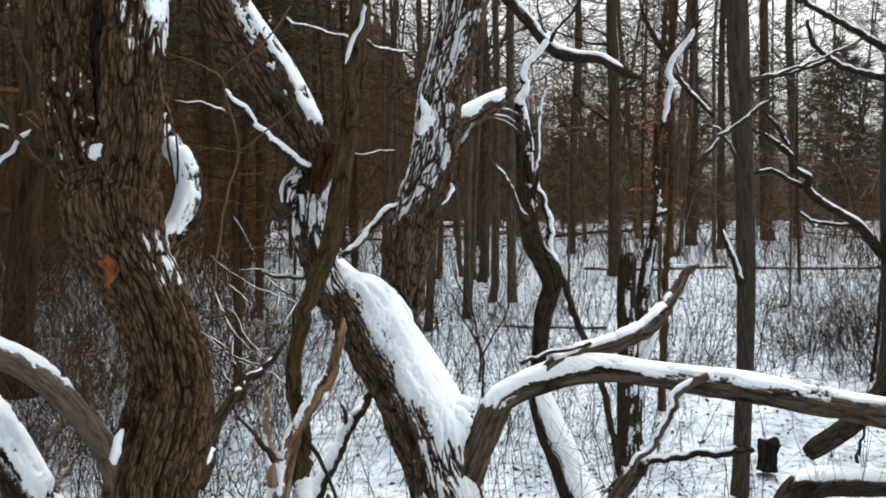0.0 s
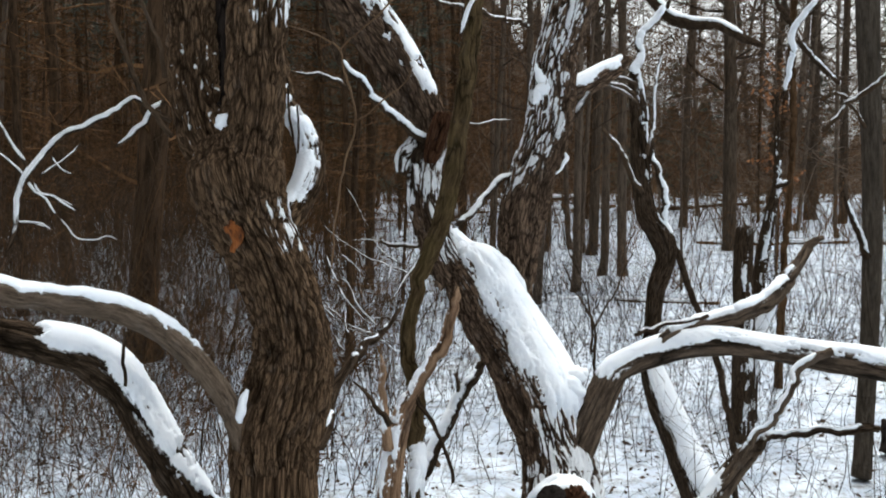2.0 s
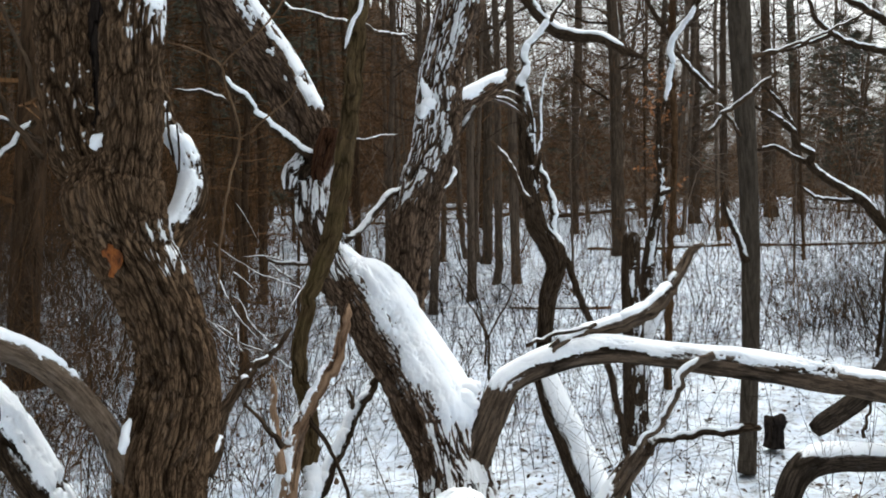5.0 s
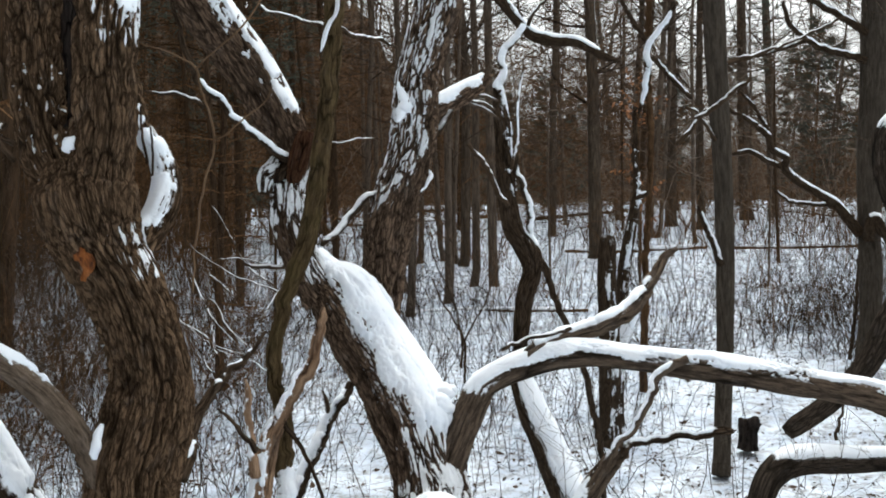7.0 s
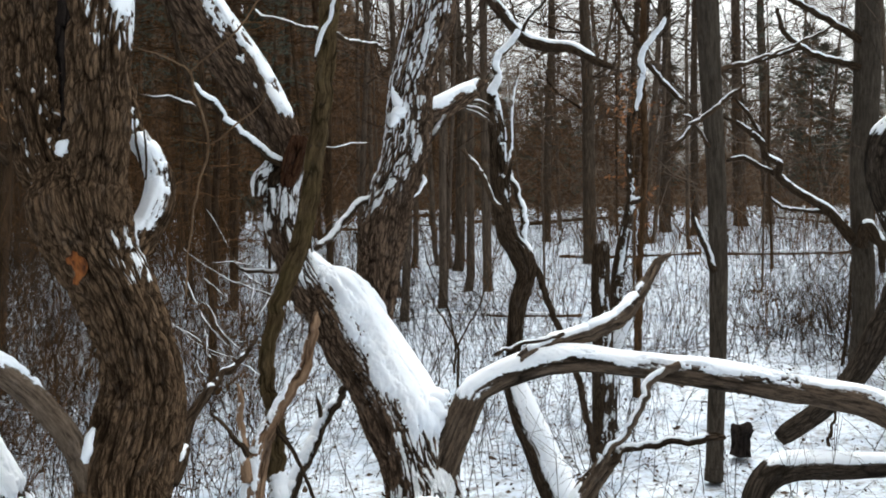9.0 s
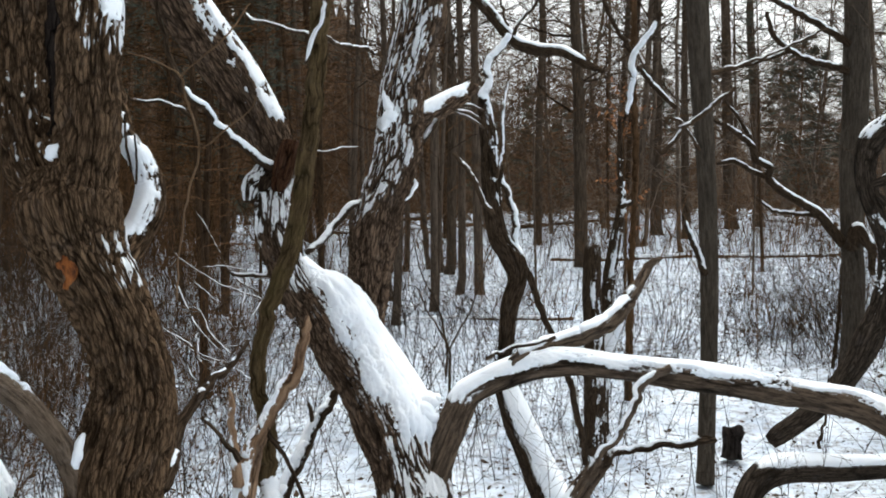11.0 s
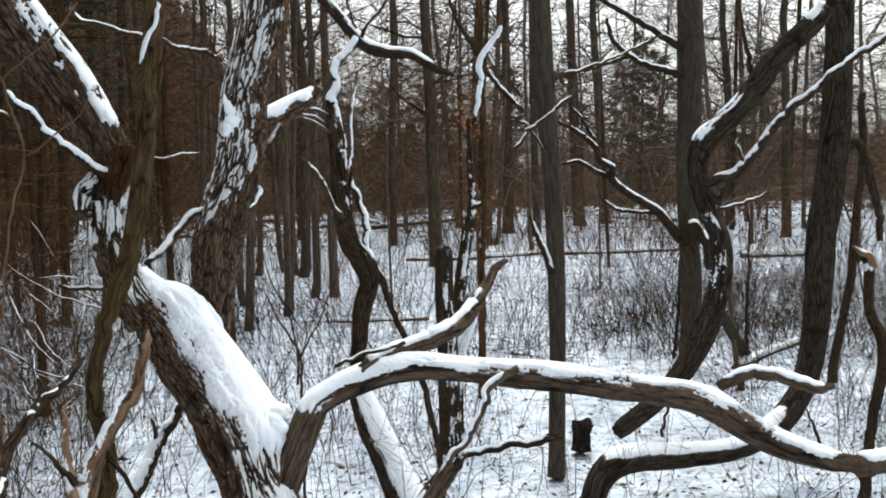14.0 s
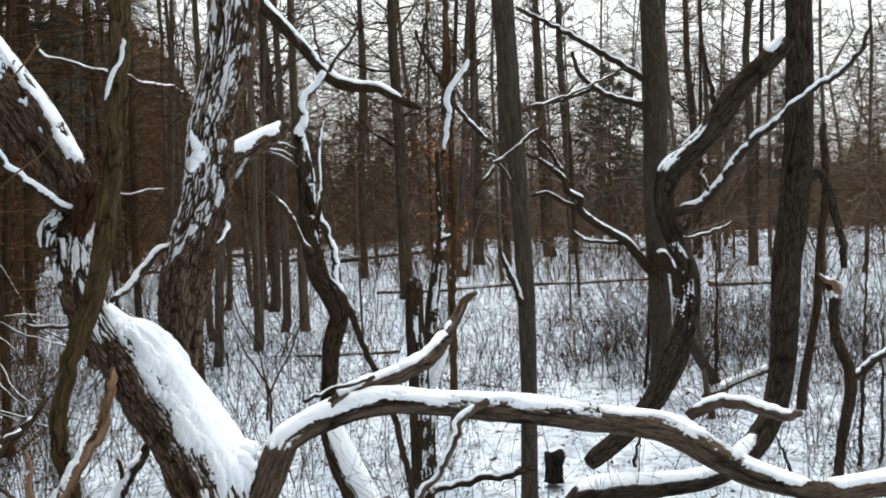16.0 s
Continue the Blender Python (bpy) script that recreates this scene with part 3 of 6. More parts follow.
limb(tree_c, "snow_pocket", [(-0.122, 3.417, 0.770, 0.0111), (-0.090, 3.440, 0.832, 0.0239), (-0.040, 3.465, 0.877, 0.0332), (0.037, 3.481, 0.895, 0.0333), (0.100, 3.460, 0.867, 0.0277), (0.143, 3.431, 0.818, 0.0147), (0.159, 3.418, 0.780, 0.0074)], snow, 0.002, 0.012, 0.02, lumps=0.5, often=8.0, label="snow arched over the knot")
limb(tree_c, "snow_pocket", [(-0.097, 4.086, 2.348, 0.0072), (-0.087, 4.097, 2.375, 0.0218), (-0.065, 4.108, 2.407, 0.0364), (-0.038, 4.119, 2.427, 0.0365), (-0.004, 4.133, 2.436, 0.0244), (0.035, 4.163, 2.446, 0.0074)], snow, 0.002, 0.012, 0.02, lumps=0.15, often=4.0, label="snow heaped in the fork")
limb(tree_c, "snow_pocket", [(-0.092, 4.105, 2.523, 0.0048), (-0.083, 4.103, 2.494, 0.0145), (-0.072, 4.106, 2.460, 0.0218), (-0.048, 4.109, 2.436, 0.0243)], snow, 0.002, 0.012, 0.02, lumps=0.2, often=6.0, label="snow clinging above the fork")
limb(tree_c, "snow_pocket", [(0.031, 4.171, 2.211, 0.0030), (0.028, 4.168, 2.152, 0.0046), (0.035, 4.156, 2.117, 0.0107), (0.012, 4.135, 2.080, 0.0076), (-0.008, 4.114, 2.051, 0.0030)], snow, 0.002, 0.012, 0.02, lumps=0.3, often=6.0, label="snow caught on the side of the stem")
# stem that climbs to the sky, snow caught in its ridges
limb(tree_c, "stem", [(0.150, 4.037, 3.502, 0.0896), (0.119, 4.122, 3.179, 0.0943), (0.084, 4.166, 2.878, 0.1012), (0.040, 4.179, 2.724, 0.0983), (-0.007, 4.186, 2.567, 0.0929), (-0.022, 4.186, 2.420, 0.1000), (-0.037, 4.189, 2.272, 0.0998), (-0.069, 4.186, 2.149, 0.0971), (-0.110, 4.179, 2.026, 0.1019), (-0.147, 4.167, 1.878, 0.1017), (-0.164, 4.151, 1.731, 0.0866), (-0.171, 4.129, 1.584, 0.0741), (-0.187, 4.015, 1.476, 0.0723)], brown_bark, 0.012, 0.0150, 0.055, cap=[cap(0.0096, 0.10, push=(-0.8, -0.45, 0.45), rough=0.85, grain=19, crust=True, fill=-0.05, part=(-0.1, 0.78))], lumps=0.09)
limb(tree_c, "stub", [(-0.057, 4.197, 2.273, 0.0575), (0.019, 4.250, 2.380, 0.0558), (0.117, 4.302, 2.444, 0.0489), (0.217, 4.353, 2.504, 0.0417), (0.277, 4.405, 2.546, 0.0330), (0.318, 4.460, 2.573, 0.0134)], brown_bark, 0.006, 0.010, 0.07, cap=cap(0.015, 0.42, push=(-0.25, -0.3, 0.9), rough=0.6, grain=14, part=(-0.1, 0.98)), label="broken stub with snow on top")
limb(tree_c, "snow_pocket", [(-0.080, 3.812, 1.318, 0.0230), (-0.009, 3.776, 1.236, 0.0458), (0.063, 3.758, 1.198, 0.0457), (0.108, 3.754, 1.184, 0.0206)], snow, 0.002, 0.012, 0.02, lumps=0.4, often=5.0, label="snow filling the fork")
limb(tree_c, "twig", [(0.131, 4.284, 2.422, 0.0179), (0.115, 4.255, 2.375, 0.0165), (0.068, 4.228, 2.311, 0.0151), (0.027, 4.198, 2.257, 0.0100)], dark_bark, fine=0.008, cap=cap(0.0064, 0.3, rough=0.6))
limb(tree_c, "splinter", [(0.147, 4.429, 2.472, 0.0106), (0.252, 4.444, 2.454, 0.0093), (0.326, 4.459, 2.416, 0.0080), (0.369, 4.476, 2.385, 0.0040)], grey_wood, fine=0.008, cap=cap(0.0048, 0.2))
limb(tree_c, "splinter", [(0.186, 4.427, 2.487, 0.0093), (0.279, 4.449, 2.467, 0.0093), (0.346, 4.473, 2.430, 0.0054)], grey_wood, fine=0.008, cap=cap(0.0048, 0.2))
limb(tree_c, "splinter", [(0.228, 4.473, 2.510, 0.0107), (0.303, 4.494, 2.503, 0.0094), (0.363, 4.518, 2.479, 0.0054)], grey_wood, fine=0.008, cap=cap(0.0048, 0.2))
limb(tree_c, "twig", [(-0.419, 3.928, 1.830, 0.0094), (-0.367, 3.986, 1.883, 0.0155), (-0.304, 4.043, 1.945, 0.0157), (-0.234, 4.098, 2.023, 0.0171), (-0.192, 4.150, 2.064, 0.0124)], dark_bark, fine=0.008, cap=cap(0.0064, 0.1, rough=0.6))
# twisted stem that leans away
limb(tree_c, "stem", [(-1.187, 3.970, 3.283, 0.0991), (-1.028, 4.014, 3.043, 0.1006), (-0.916, 4.033, 2.861, 0.1014), (-0.817, 4.044, 2.720, 0.1019), (-0.716, 4.044, 2.577, 0.0998), (-0.633, 4.045, 2.428, 0.0953), (-0.566, 4.037, 2.296, 0.0857), (-0.533, 4.021, 2.188, 0.0641), (-0.555, 3.995, 2.069, 0.0638), (-0.552, 3.968, 1.928, 0.0705), (-0.517, 3.961, 1.822, 0.0729), (-0.475, 3.964, 1.703, 0.0778), (-0.413, 3.958, 1.608, 0.0825)], brown_bark, 0.010, 0.0125, 0.09, cap=[cap(0.009, 0.76, push=(0.8, -0.12, 0.6), rough=0.75, grain=24, part=(-0.12, 0.64)), cap(0.0078, 0.42, push=(0.85, -0.5, 0.35), rough=0.55, grain=14, crust=True, fill=0.34, part=(0.66, 1.0))], lumps=0.1)
limb(tree_c, "torn_end", [(-0.480, 3.955, 2.298, 0.0350), (-0.484, 3.943, 2.251, 0.0442), (-0.502, 3.941, 2.182, 0.0419), (-0.520, 3.949, 2.117, 0.0280), (-0.531, 3.957, 2.078, 0.0117)], red_wood, 0.007, 0.010, 0.10, lumps=0.3, often=3.0, label="torn reddish-brown wood at the broken end")
limb(tree_c, "stub", [(-0.654, 3.950, 2.045, 0.0262), (-0.639, 3.951, 2.115, 0.0381), (-0.606, 3.955, 2.168, 0.0310), (-0.586, 3.956, 2.207, 0.0119)], dark_bark, 0.006, 0.016, 0.1, cap=cap(0.010, 0.2, push=(-0.2, -0.8, 0.5), rough=0.9, grain=20, crust=True))
limb(tree_c, "stub", [(-0.571, 3.941, 2.148, 0.0239), (-0.593, 3.946, 2.056, 0.0342), (-0.583, 3.953, 1.915, 0.0377), (-0.559, 3.959, 1.797, 0.0377)], dark_bark, 0.008, 0.018, 0.1, cap=cap(0.008, 0.6, push=(0.1, -0.8, 0.5), rough=1.0, grain=24, crust=True))
limb(tree_c, "twig", [(-0.564, 3.904, 1.736, 0.0094), (-0.618, 3.880, 1.757, 0.0105), (-0.671, 3.854, 1.752, 0.0093), (-0.722, 3.828, 1.766, 0.0046)], dark_bark, fine=0.008, cap=cap(0.0056, 0.3))
limb(tree_c, "twig", [(-0.523, 3.966, 2.184, 0.0208), (-0.569, 3.934, 2.195, 0.0207), (-0.631, 3.896, 2.244, 0.0176), (-0.691, 3.856, 2.311, 0.0161), (-0.739, 3.817, 2.360, 0.0145), (-0.794, 3.773, 2.429, 0.0144), (-0.836, 3.735, 2.456, 0.0143), (-0.862, 3.697, 2.508, 0.0128), (-0.881, 3.654, 2.592, 0.0099), (-0.913, 3.625, 2.714, 0.0085), (-0.923, 3.597, 2.833, 0.0071)], dark_bark, fine=0.008, cap=cap(0.004, 0.0, push=(0.1, -0.3, 0.9), rough=0.35, part=(0, 0.62)))
limb(tree_c, "twig", [(-0.823, 3.694, 2.391, 0.0090), (-0.866, 3.656, 2.411, 0.0090), (-0.903, 3.619, 2.429, 0.0078), (-0.961, 3.578, 2.423, 0.0067), (-1.014, 3.537, 2.431, 0.0044)], dark_bark, fine=0.008, cap=cap(0.0056, 0.1, rough=0.6))
limb(tree_c, "vine", [(-0.983, 3.419, 2.580, 0.0022), (-0.914, 3.460, 2.566, 0.0028), (-0.854, 3.499, 2.537, 0.0034), (-0.822, 3.530, 2.506, 0.0040), (-0.805, 3.563, 2.421, 0.0046), (-0.785, 3.595, 2.341, 0.0046), (-0.777, 3.622, 2.252, 0.0046), (-0.801, 3.641, 2.163, 0.0046), (-0.832, 3.655, 2.068, 0.0041), (-0.855, 3.668, 1.971, 0.0041), (-0.874, 3.679, 1.840, 0.0035), (-0.893, 3.681, 1.665, 0.0036)], vine_bark, fine=0.01)
limb(tree_c, "vine", [(-0.550, 3.482, 2.763, 0.0028), (-0.627, 3.500, 2.670, 0.0034), (-0.702, 3.510, 2.604, 0.0034), (-0.771, 3.518, 2.549, 0.0034), (-0.821, 3.526, 2.500, 0.0034)], vine_bark, fine=0.01)
limb(tree_c, "vine", [(-0.550, 3.586, 2.448, 0.0023), (-0.579, 3.601, 2.391, 0.0029), (-0.644, 3.607, 2.346, 0.0034), (-0.710, 3.612, 2.288, 0.0034), (-0.771, 3.614, 2.251, 0.0035)], vine_bark, fine=0.01)
# the long level limb
limb(tree_c, "snow_pocket", [(-0.100, 3.836, 1.279, 0.0184), (-0.045, 3.804, 1.252, 0.0456), (0.023, 3.783, 1.232, 0.0544), (0.077, 3.773, 1.241, 0.0385), (0.123, 3.773, 1.263, 0.0158)], snow, 0.002, 0.012, 0.02, lumps=0.2, often=5.0, label="snow filling the crook above the level limb")
limb(tree_c, "limb", [(0.034, 3.685, 0.848, 0.0873), (0.100, 3.728, 0.995, 0.0689), (0.209, 3.804, 1.218, 0.0577), (0.270, 3.813, 1.280, 0.0531), (0.394, 3.815, 1.333, 0.0554), (0.533, 3.814, 1.373, 0.0578), (0.670, 3.802, 1.380, 0.0533), (0.806, 3.782, 1.365, 0.0488), (0.977, 3.758, 1.345, 0.0490), (1.136, 3.729, 1.325, 0.0539), (1.260, 3.706, 1.310, 0.0564), (1.415, 3.665, 1.284, 0.0555), (1.545, 3.628, 1.266, 0.0522), (1.722, 3.562, 1.234, 0.0524), (1.807, 3.512, 1.195, 0.0548), (1.894, 3.450, 1.129, 0.0524), (2.014, 3.365, 1.066, 0.0476), (2.147, 3.271, 1.024, 0.0393), (2.232, 3.212, 1.013, 0.0321), (2.276, 3.180, 1.009, 0.0238)], grey_wood, 0.004, 0.024, 0.3, cap=[cap(0.014, 0.62, push=(-0.12, -0.25, 1), rough=0.45, grain=11, part=(0.14, 0.70)), cap(0.011, 0.76, push=(-0.12, -0.2, 1), rough=0.5, grain=11, part=(0.55, 0.99)), cap(0.011, 0.60, push=(-0.32, -0.4, 0.85), rough=0.5, grain=12, part=(0.125, 0.34))], lumps=0.1, label="long level limb, peeled grey wood under snow")
limb(tree_c, "limb", [(0.396, 3.789, 1.355, 0.0251), (0.479, 3.811, 1.422, 0.0291), (0.598, 3.836, 1.458, 0.0313), (0.740, 3.853, 1.494, 0.0356), (0.849, 3.908, 1.542, 0.0342), (0.930, 3.971, 1.620, 0.0286), (0.989, 4.036, 1.692, 0.0229), (1.058, 4.095, 1.748, 0.0169), (1.123, 4.153, 1.787, 0.0097)], grey_wood, 0.006, 0.016, 0.25, cap=cap(0.010, 0.58, push=(-0.15, -0.15, 1), rough=0.3, part=(0, 0.83)))
limb(tree_c, "twig", [(0.300, 3.747, 1.418, 0.0079), (0.349, 3.760, 1.442, 0.0091), (0.417, 3.767, 1.453, 0.0091), (0.508, 3.771, 1.469, 0.0091), (0.589, 3.776, 1.494, 0.0080)], dark_bark, fine=0.008, cap=cap(0.0048, 0.4))
limb(tree_c, "twig", [(1.031, 3.633, 1.391, 0.0164), (0.959, 3.627, 1.365, 0.0179), (0.899, 3.633, 1.314, 0.0179), (0.866, 3.625, 1.235, 0.0155), (0.828, 3.616, 1.156, 0.0138), (0.774, 3.612, 1.092, 0.0130), (0.723, 3.607, 1.033, 0.0163), (0.670, 3.595, 0.953, 0.0244)], grey_wood, fine=0.01, cap=cap(0.006, 0.5, push=(-0.65, -0.35, 0.65), rough=0.7))
limb(tree_c, "limb", [(1.785, 3.454, 1.295, 0.0233), (1.830, 3.434, 1.327, 0.0257), (1.882, 3.409, 1.355, 0.0256), (1.941, 3.374, 1.357, 0.0256), (2.001, 3.333, 1.342, 0.0256), (2.054, 3.295, 1.324, 0.0256), (2.098, 3.261, 1.310, 0.0209), (2.140, 3.234, 1.327, 0.0104)], grey_wood, fine=0.01, cap=cap(0.0078, 0.3, rough=0.3))
limb(tree_c, "limb", [(2.220, 3.219, 1.012, 0.0429), (2.298, 3.211, 1.021, 0.0408), (2.399, 3.184, 1.033, 0.0436), (2.530, 3.136, 1.058, 0.0488)], grey_wood, fine=0.012, cap=cap(0.012, 0.4))

# ---- mossy young tree that stands before the hump ----
tree_f = thing("young_tree", (-0.62, 3.75, 0), "slim winding tree with mossy greenish-brown bark", "tree")
limb(tree_f, "trunk", [(-0.282, 3.572, 3.292, 0.0350), (-0.302, 3.654, 3.029, 0.0368), (-0.323, 3.711, 2.788, 0.0376), (-0.339, 3.741, 2.577, 0.0367), (-0.367, 3.759, 2.361, 0.0358), (-0.399, 3.765, 2.140, 0.0375), (-0.434, 3.757, 1.941, 0.0383), (-0.484, 3.739, 1.786, 0.0365), (-0.532, 3.716, 1.656, 0.0330), (-0.567, 3.690, 1.526, 0.0277), (-0.579, 3.664, 1.398, 0.0294), (-0.565, 3.641, 1.292, 0.0294), (-0.542, 3.612, 1.145, 0.0294), (-0.533, 3.564, 0.961, 0.0311), (-0.527, 3.515, 0.804, 0.0328), (-0.525, 3.490, 0.281, 0.0345), (-0.524, 3.485, -0.150, 0.0410)], mossy_bark, 0.004, 0.014, 0.08, cap=cap(0.0096, 0.3, push=(0.5, -0.5, 0.6), rough=0.9, grain=9, part=(0.66, 0.76)))
limb(tree_f, "twig", [(-0.296, 3.606, 2.808, 0.0066), (-0.303, 3.608, 2.756, 0.0099), (-0.319, 3.609, 2.704, 0.0088), (-0.345, 3.607, 2.658, 0.0098), (-0.355, 3.606, 2.610, 0.0087), (-0.368, 3.603, 2.567, 0.0054)], near_twig, fine=0.008, cap=cap(0.010, -0.3, push=(-0.3, -0.6, 0.6), rough=0.9))
limb(tree_f, "twig", [(-0.331, 3.730, 2.684, 0.0090), (-0.406, 3.819, 2.718, 0.0081), (-0.505, 3.901, 2.762, 0.0083), (-0.608, 3.981, 2.801, 0.0073), (-0.680, 4.064, 2.847, 0.0063)], near_twig, fine=0.008, cap=cap(0.0048, 0.3))
limb(tree_f, "twig", [(-0.331, 3.780, 2.693, 0.0092), (-0.272, 3.970, 2.699, 0.0084), (-0.188, 4.158, 2.716, 0.0088), (-0.108, 4.349, 2.704, 0.0065)], near_twig, fine=0.008, cap=cap(0.0048, 0.3))
limb(tree_f, "twig", [(-0.405, 3.725, 2.249, 0.0056), (-0.326, 3.817, 2.249, 0.0046), (-0.253, 3.905, 2.267, 0.0047), (-0.181, 3.992, 2.276, 0.0036)], near_twig, fine=0.008, cap=cap(0.0024, 0.3))

# ---- broken stub with raw tan wood ----
snag_a = thing("broken_sapling", (-0.62, 3.6, 0), "broken sapling with peeled tan wood and snow", "dead sapling")
limb(snag_a, "trunk", [(-0.382, 3.662, 1.604, 0.0080), (-0.388, 3.650, 1.561, 0.0161), (-0.407, 3.628, 1.467, 0.0200), (-0.437, 3.606, 1.388, 0.0223), (-0.491, 3.577, 1.304, 0.0240), (-0.525, 3.549, 1.224, 0.0255), (-0.566, 3.515, 1.137, 0.0351), (-0.595, 3.475, 1.031, 0.0390), (-0.611, 3.426, 0.900, 0.0409), (-0.613, 3.387, 0.788, 0.0428), (-0.614, 3.368, 0.276, 0.0450), (-0.614, 3.364, -0.150, 0.0535)], tan_wood, 0.004, 0.012, 0.2, cap=cap(0.0084, 0.78, push=(-0.5, -0.4, 0.8), rough=0.8, grain=9))
limb(snag_a, "splinter", [(-0.659, 3.483, 1.364, 0.0040), (-0.646, 3.474, 1.306, 0.0113), (-0.641, 3.456, 1.216, 0.0129), (-0.632, 3.436, 1.127, 0.0161), (-0.617, 3.411, 1.029, 0.0209)], tan_wood, fine=0.008, cap=cap(0.005, 0.65, push=(-0.2, -0.7, 0.6), rough=0.9))
limb(snag_a, "twig", [(-0.605, 3.386, 1.119, 0.0127), (-0.652, 3.376, 1.184, 0.0084), (-0.698, 3.365, 1.249, 0.0063), (-0.733, 3.347, 1.284, 0.0042)], dark_bark, fine=0.008)
limb(snag_a, "twig", [(-0.532, 3.524, 1.209, 0.0109), (-0.469, 3.508, 1.105, 0.0087), (-0.406, 3.483, 0.983, 0.0076), (-0.374, 3.456, 0.885, 0.0076)], dark_bark, fine=0.008)
snag_b = thing("dead_sapling", (-0.35, 4.0, 0), "dark leaning branch with snow along it", "branch")
limb(snag_b, "branch", [(-0.302, 4.222, 1.227, 0.0128), (-0.351, 4.189, 1.165, 0.0204), (-0.417, 4.146, 1.075, 0.0229), (-0.456, 4.103, 0.986, 0.0278), (-0.502, 4.055, 0.888, 0.0277), (-0.546, 4.004, 0.794, 0.0301), (-0.595, 3.943, 0.681, 0.0300), (-0.619, 3.912, 0.238, 0.0315), (-0.624, 3.906, -0.150, 0.0375)], dark_bark, 0.003, 0.012, 0.1, cap=cap(0.008, 0.25, push=(-0.5, -0.3, 0.8), rough=0.6))
limb(snag_b, "twig", [(-0.439, 4.116, 1.032, 0.0114), (-0.435, 4.133, 1.103, 0.0101), (-0.442, 4.145, 1.163, 0.0076)], dark_bark, fine=0.008)

# ---- forked branch that rises beside the level limb ----
tree_i = thing("forked_sapling", (0.75, 3.8, 0), "leaning grey sapling with a fork and snow on its upper side", "dead sapling")
limb(tree_i, "trunk", [(0.741, 3.622, 1.024, 0.0256), (0.696, 3.615, 0.969, 0.0358), (0.639, 3.596, 0.894, 0.0426), (0.562, 3.569, 0.794, 0.0459), (0.492, 3.541, 0.707, 0.0475), (0.457, 3.527, 0.247, 0.0499), (0.450, 3.524, -0.150, 0.0594)], grey_wood, 0.006, 0.016, 0.15, cap=cap(0.010, 0.66, push=(-0.5, -0.25, 0.8), rough=0.6))
limb(tree_i, "limb", [(0.725, 3.618, 0.996, 0.0222), (0.787, 3.631, 1.040, 0.0171), (0.850, 3.638, 1.066, 0.0155), (0.959, 3.629, 1.082, 0.0155), (1.065, 3.615, 1.085, 0.0147), (1.140, 3.610, 1.101, 0.0148), (1.184, 3.611, 1.102, 0.0087)], dark_bark, 0.003, 0.014, 0.15, cap=cap(0.0056, 0.45, rough=0.5))

# ---- the slim upright tree ----
tree_n = thing("tree", (2.152, 6.796, 0.000), "slim straight tree with smooth grey-brown bark", "tree")
limb(tree_n, "trunk", [(1.891, 6.349, 4.851, 0.0706), (1.998, 6.594, 4.129, 0.0770), (2.080, 6.761, 3.397, 0.0802), (2.114, 6.818, 3.010, 0.0770), (2.150, 6.854, 2.610, 0.0738), (2.179, 6.868, 2.204, 0.0673), (2.193, 6.860, 1.712, 0.0673), (2.188, 6.831, 1.302, 0.0658), (2.169, 6.783, 0.897, 0.0609), (2.135, 6.716, 0.499, 0.0609), (2.106, 6.648, 0.189, 0.0609), (2.093, 6.621, 0.083, 0.0660), (2.085, 6.608, 0.030, 0.0660)], smooth_bark, fine=0.012, lumps=0.05)
limb(tree_n, "limb", [(2.148, 6.809, 1.510, 0.0281), (2.095, 6.823, 1.674, 0.0229), (2.048, 6.829, 1.789, 0.0203), (2.007, 6.830, 1.879, 0.0152), (1.981, 6.826, 1.941, 0.0076)], dark_bark, fine=0.012, cap=cap(0.012, 0.3, push=(0.5, -0.3, 0.8)))
limb(tree_n, "twig", [(1.824, 6.756, 2.386, 0.0146), (1.898, 6.731, 2.463, 0.0167), (1.970, 6.701, 2.579, 0.0188), (2.060, 6.669, 2.642, 0.0188), (2.149, 6.634, 2.708, 0.0167), (2.286, 6.573, 2.835, 0.0104)], near_twig, fine=0.012, cap=cap(0.0084, 0.15))
limb(tree_n, "twig", [(2.095, 6.781, 2.404, 0.0127), (2.027, 6.760, 2.503, 0.0126), (1.960, 6.737, 2.602, 0.0126), (1.876, 6.723, 2.634, 0.0083)], near_twig, fine=0.012, cap=cap(0.008, 0.3))
limb(tree_n, "twig", [(2.171, 6.703, 2.952, 0.0190), (2.321, 6.674, 2.985, 0.0148), (2.502, 6.626, 3.046, 0.0128), (2.678, 6.573, 3.121, 0.0107), (2.912, 6.483, 3.217, 0.0086)], near_twig, fine=0.012, cap=cap(0.0048, 0.3))

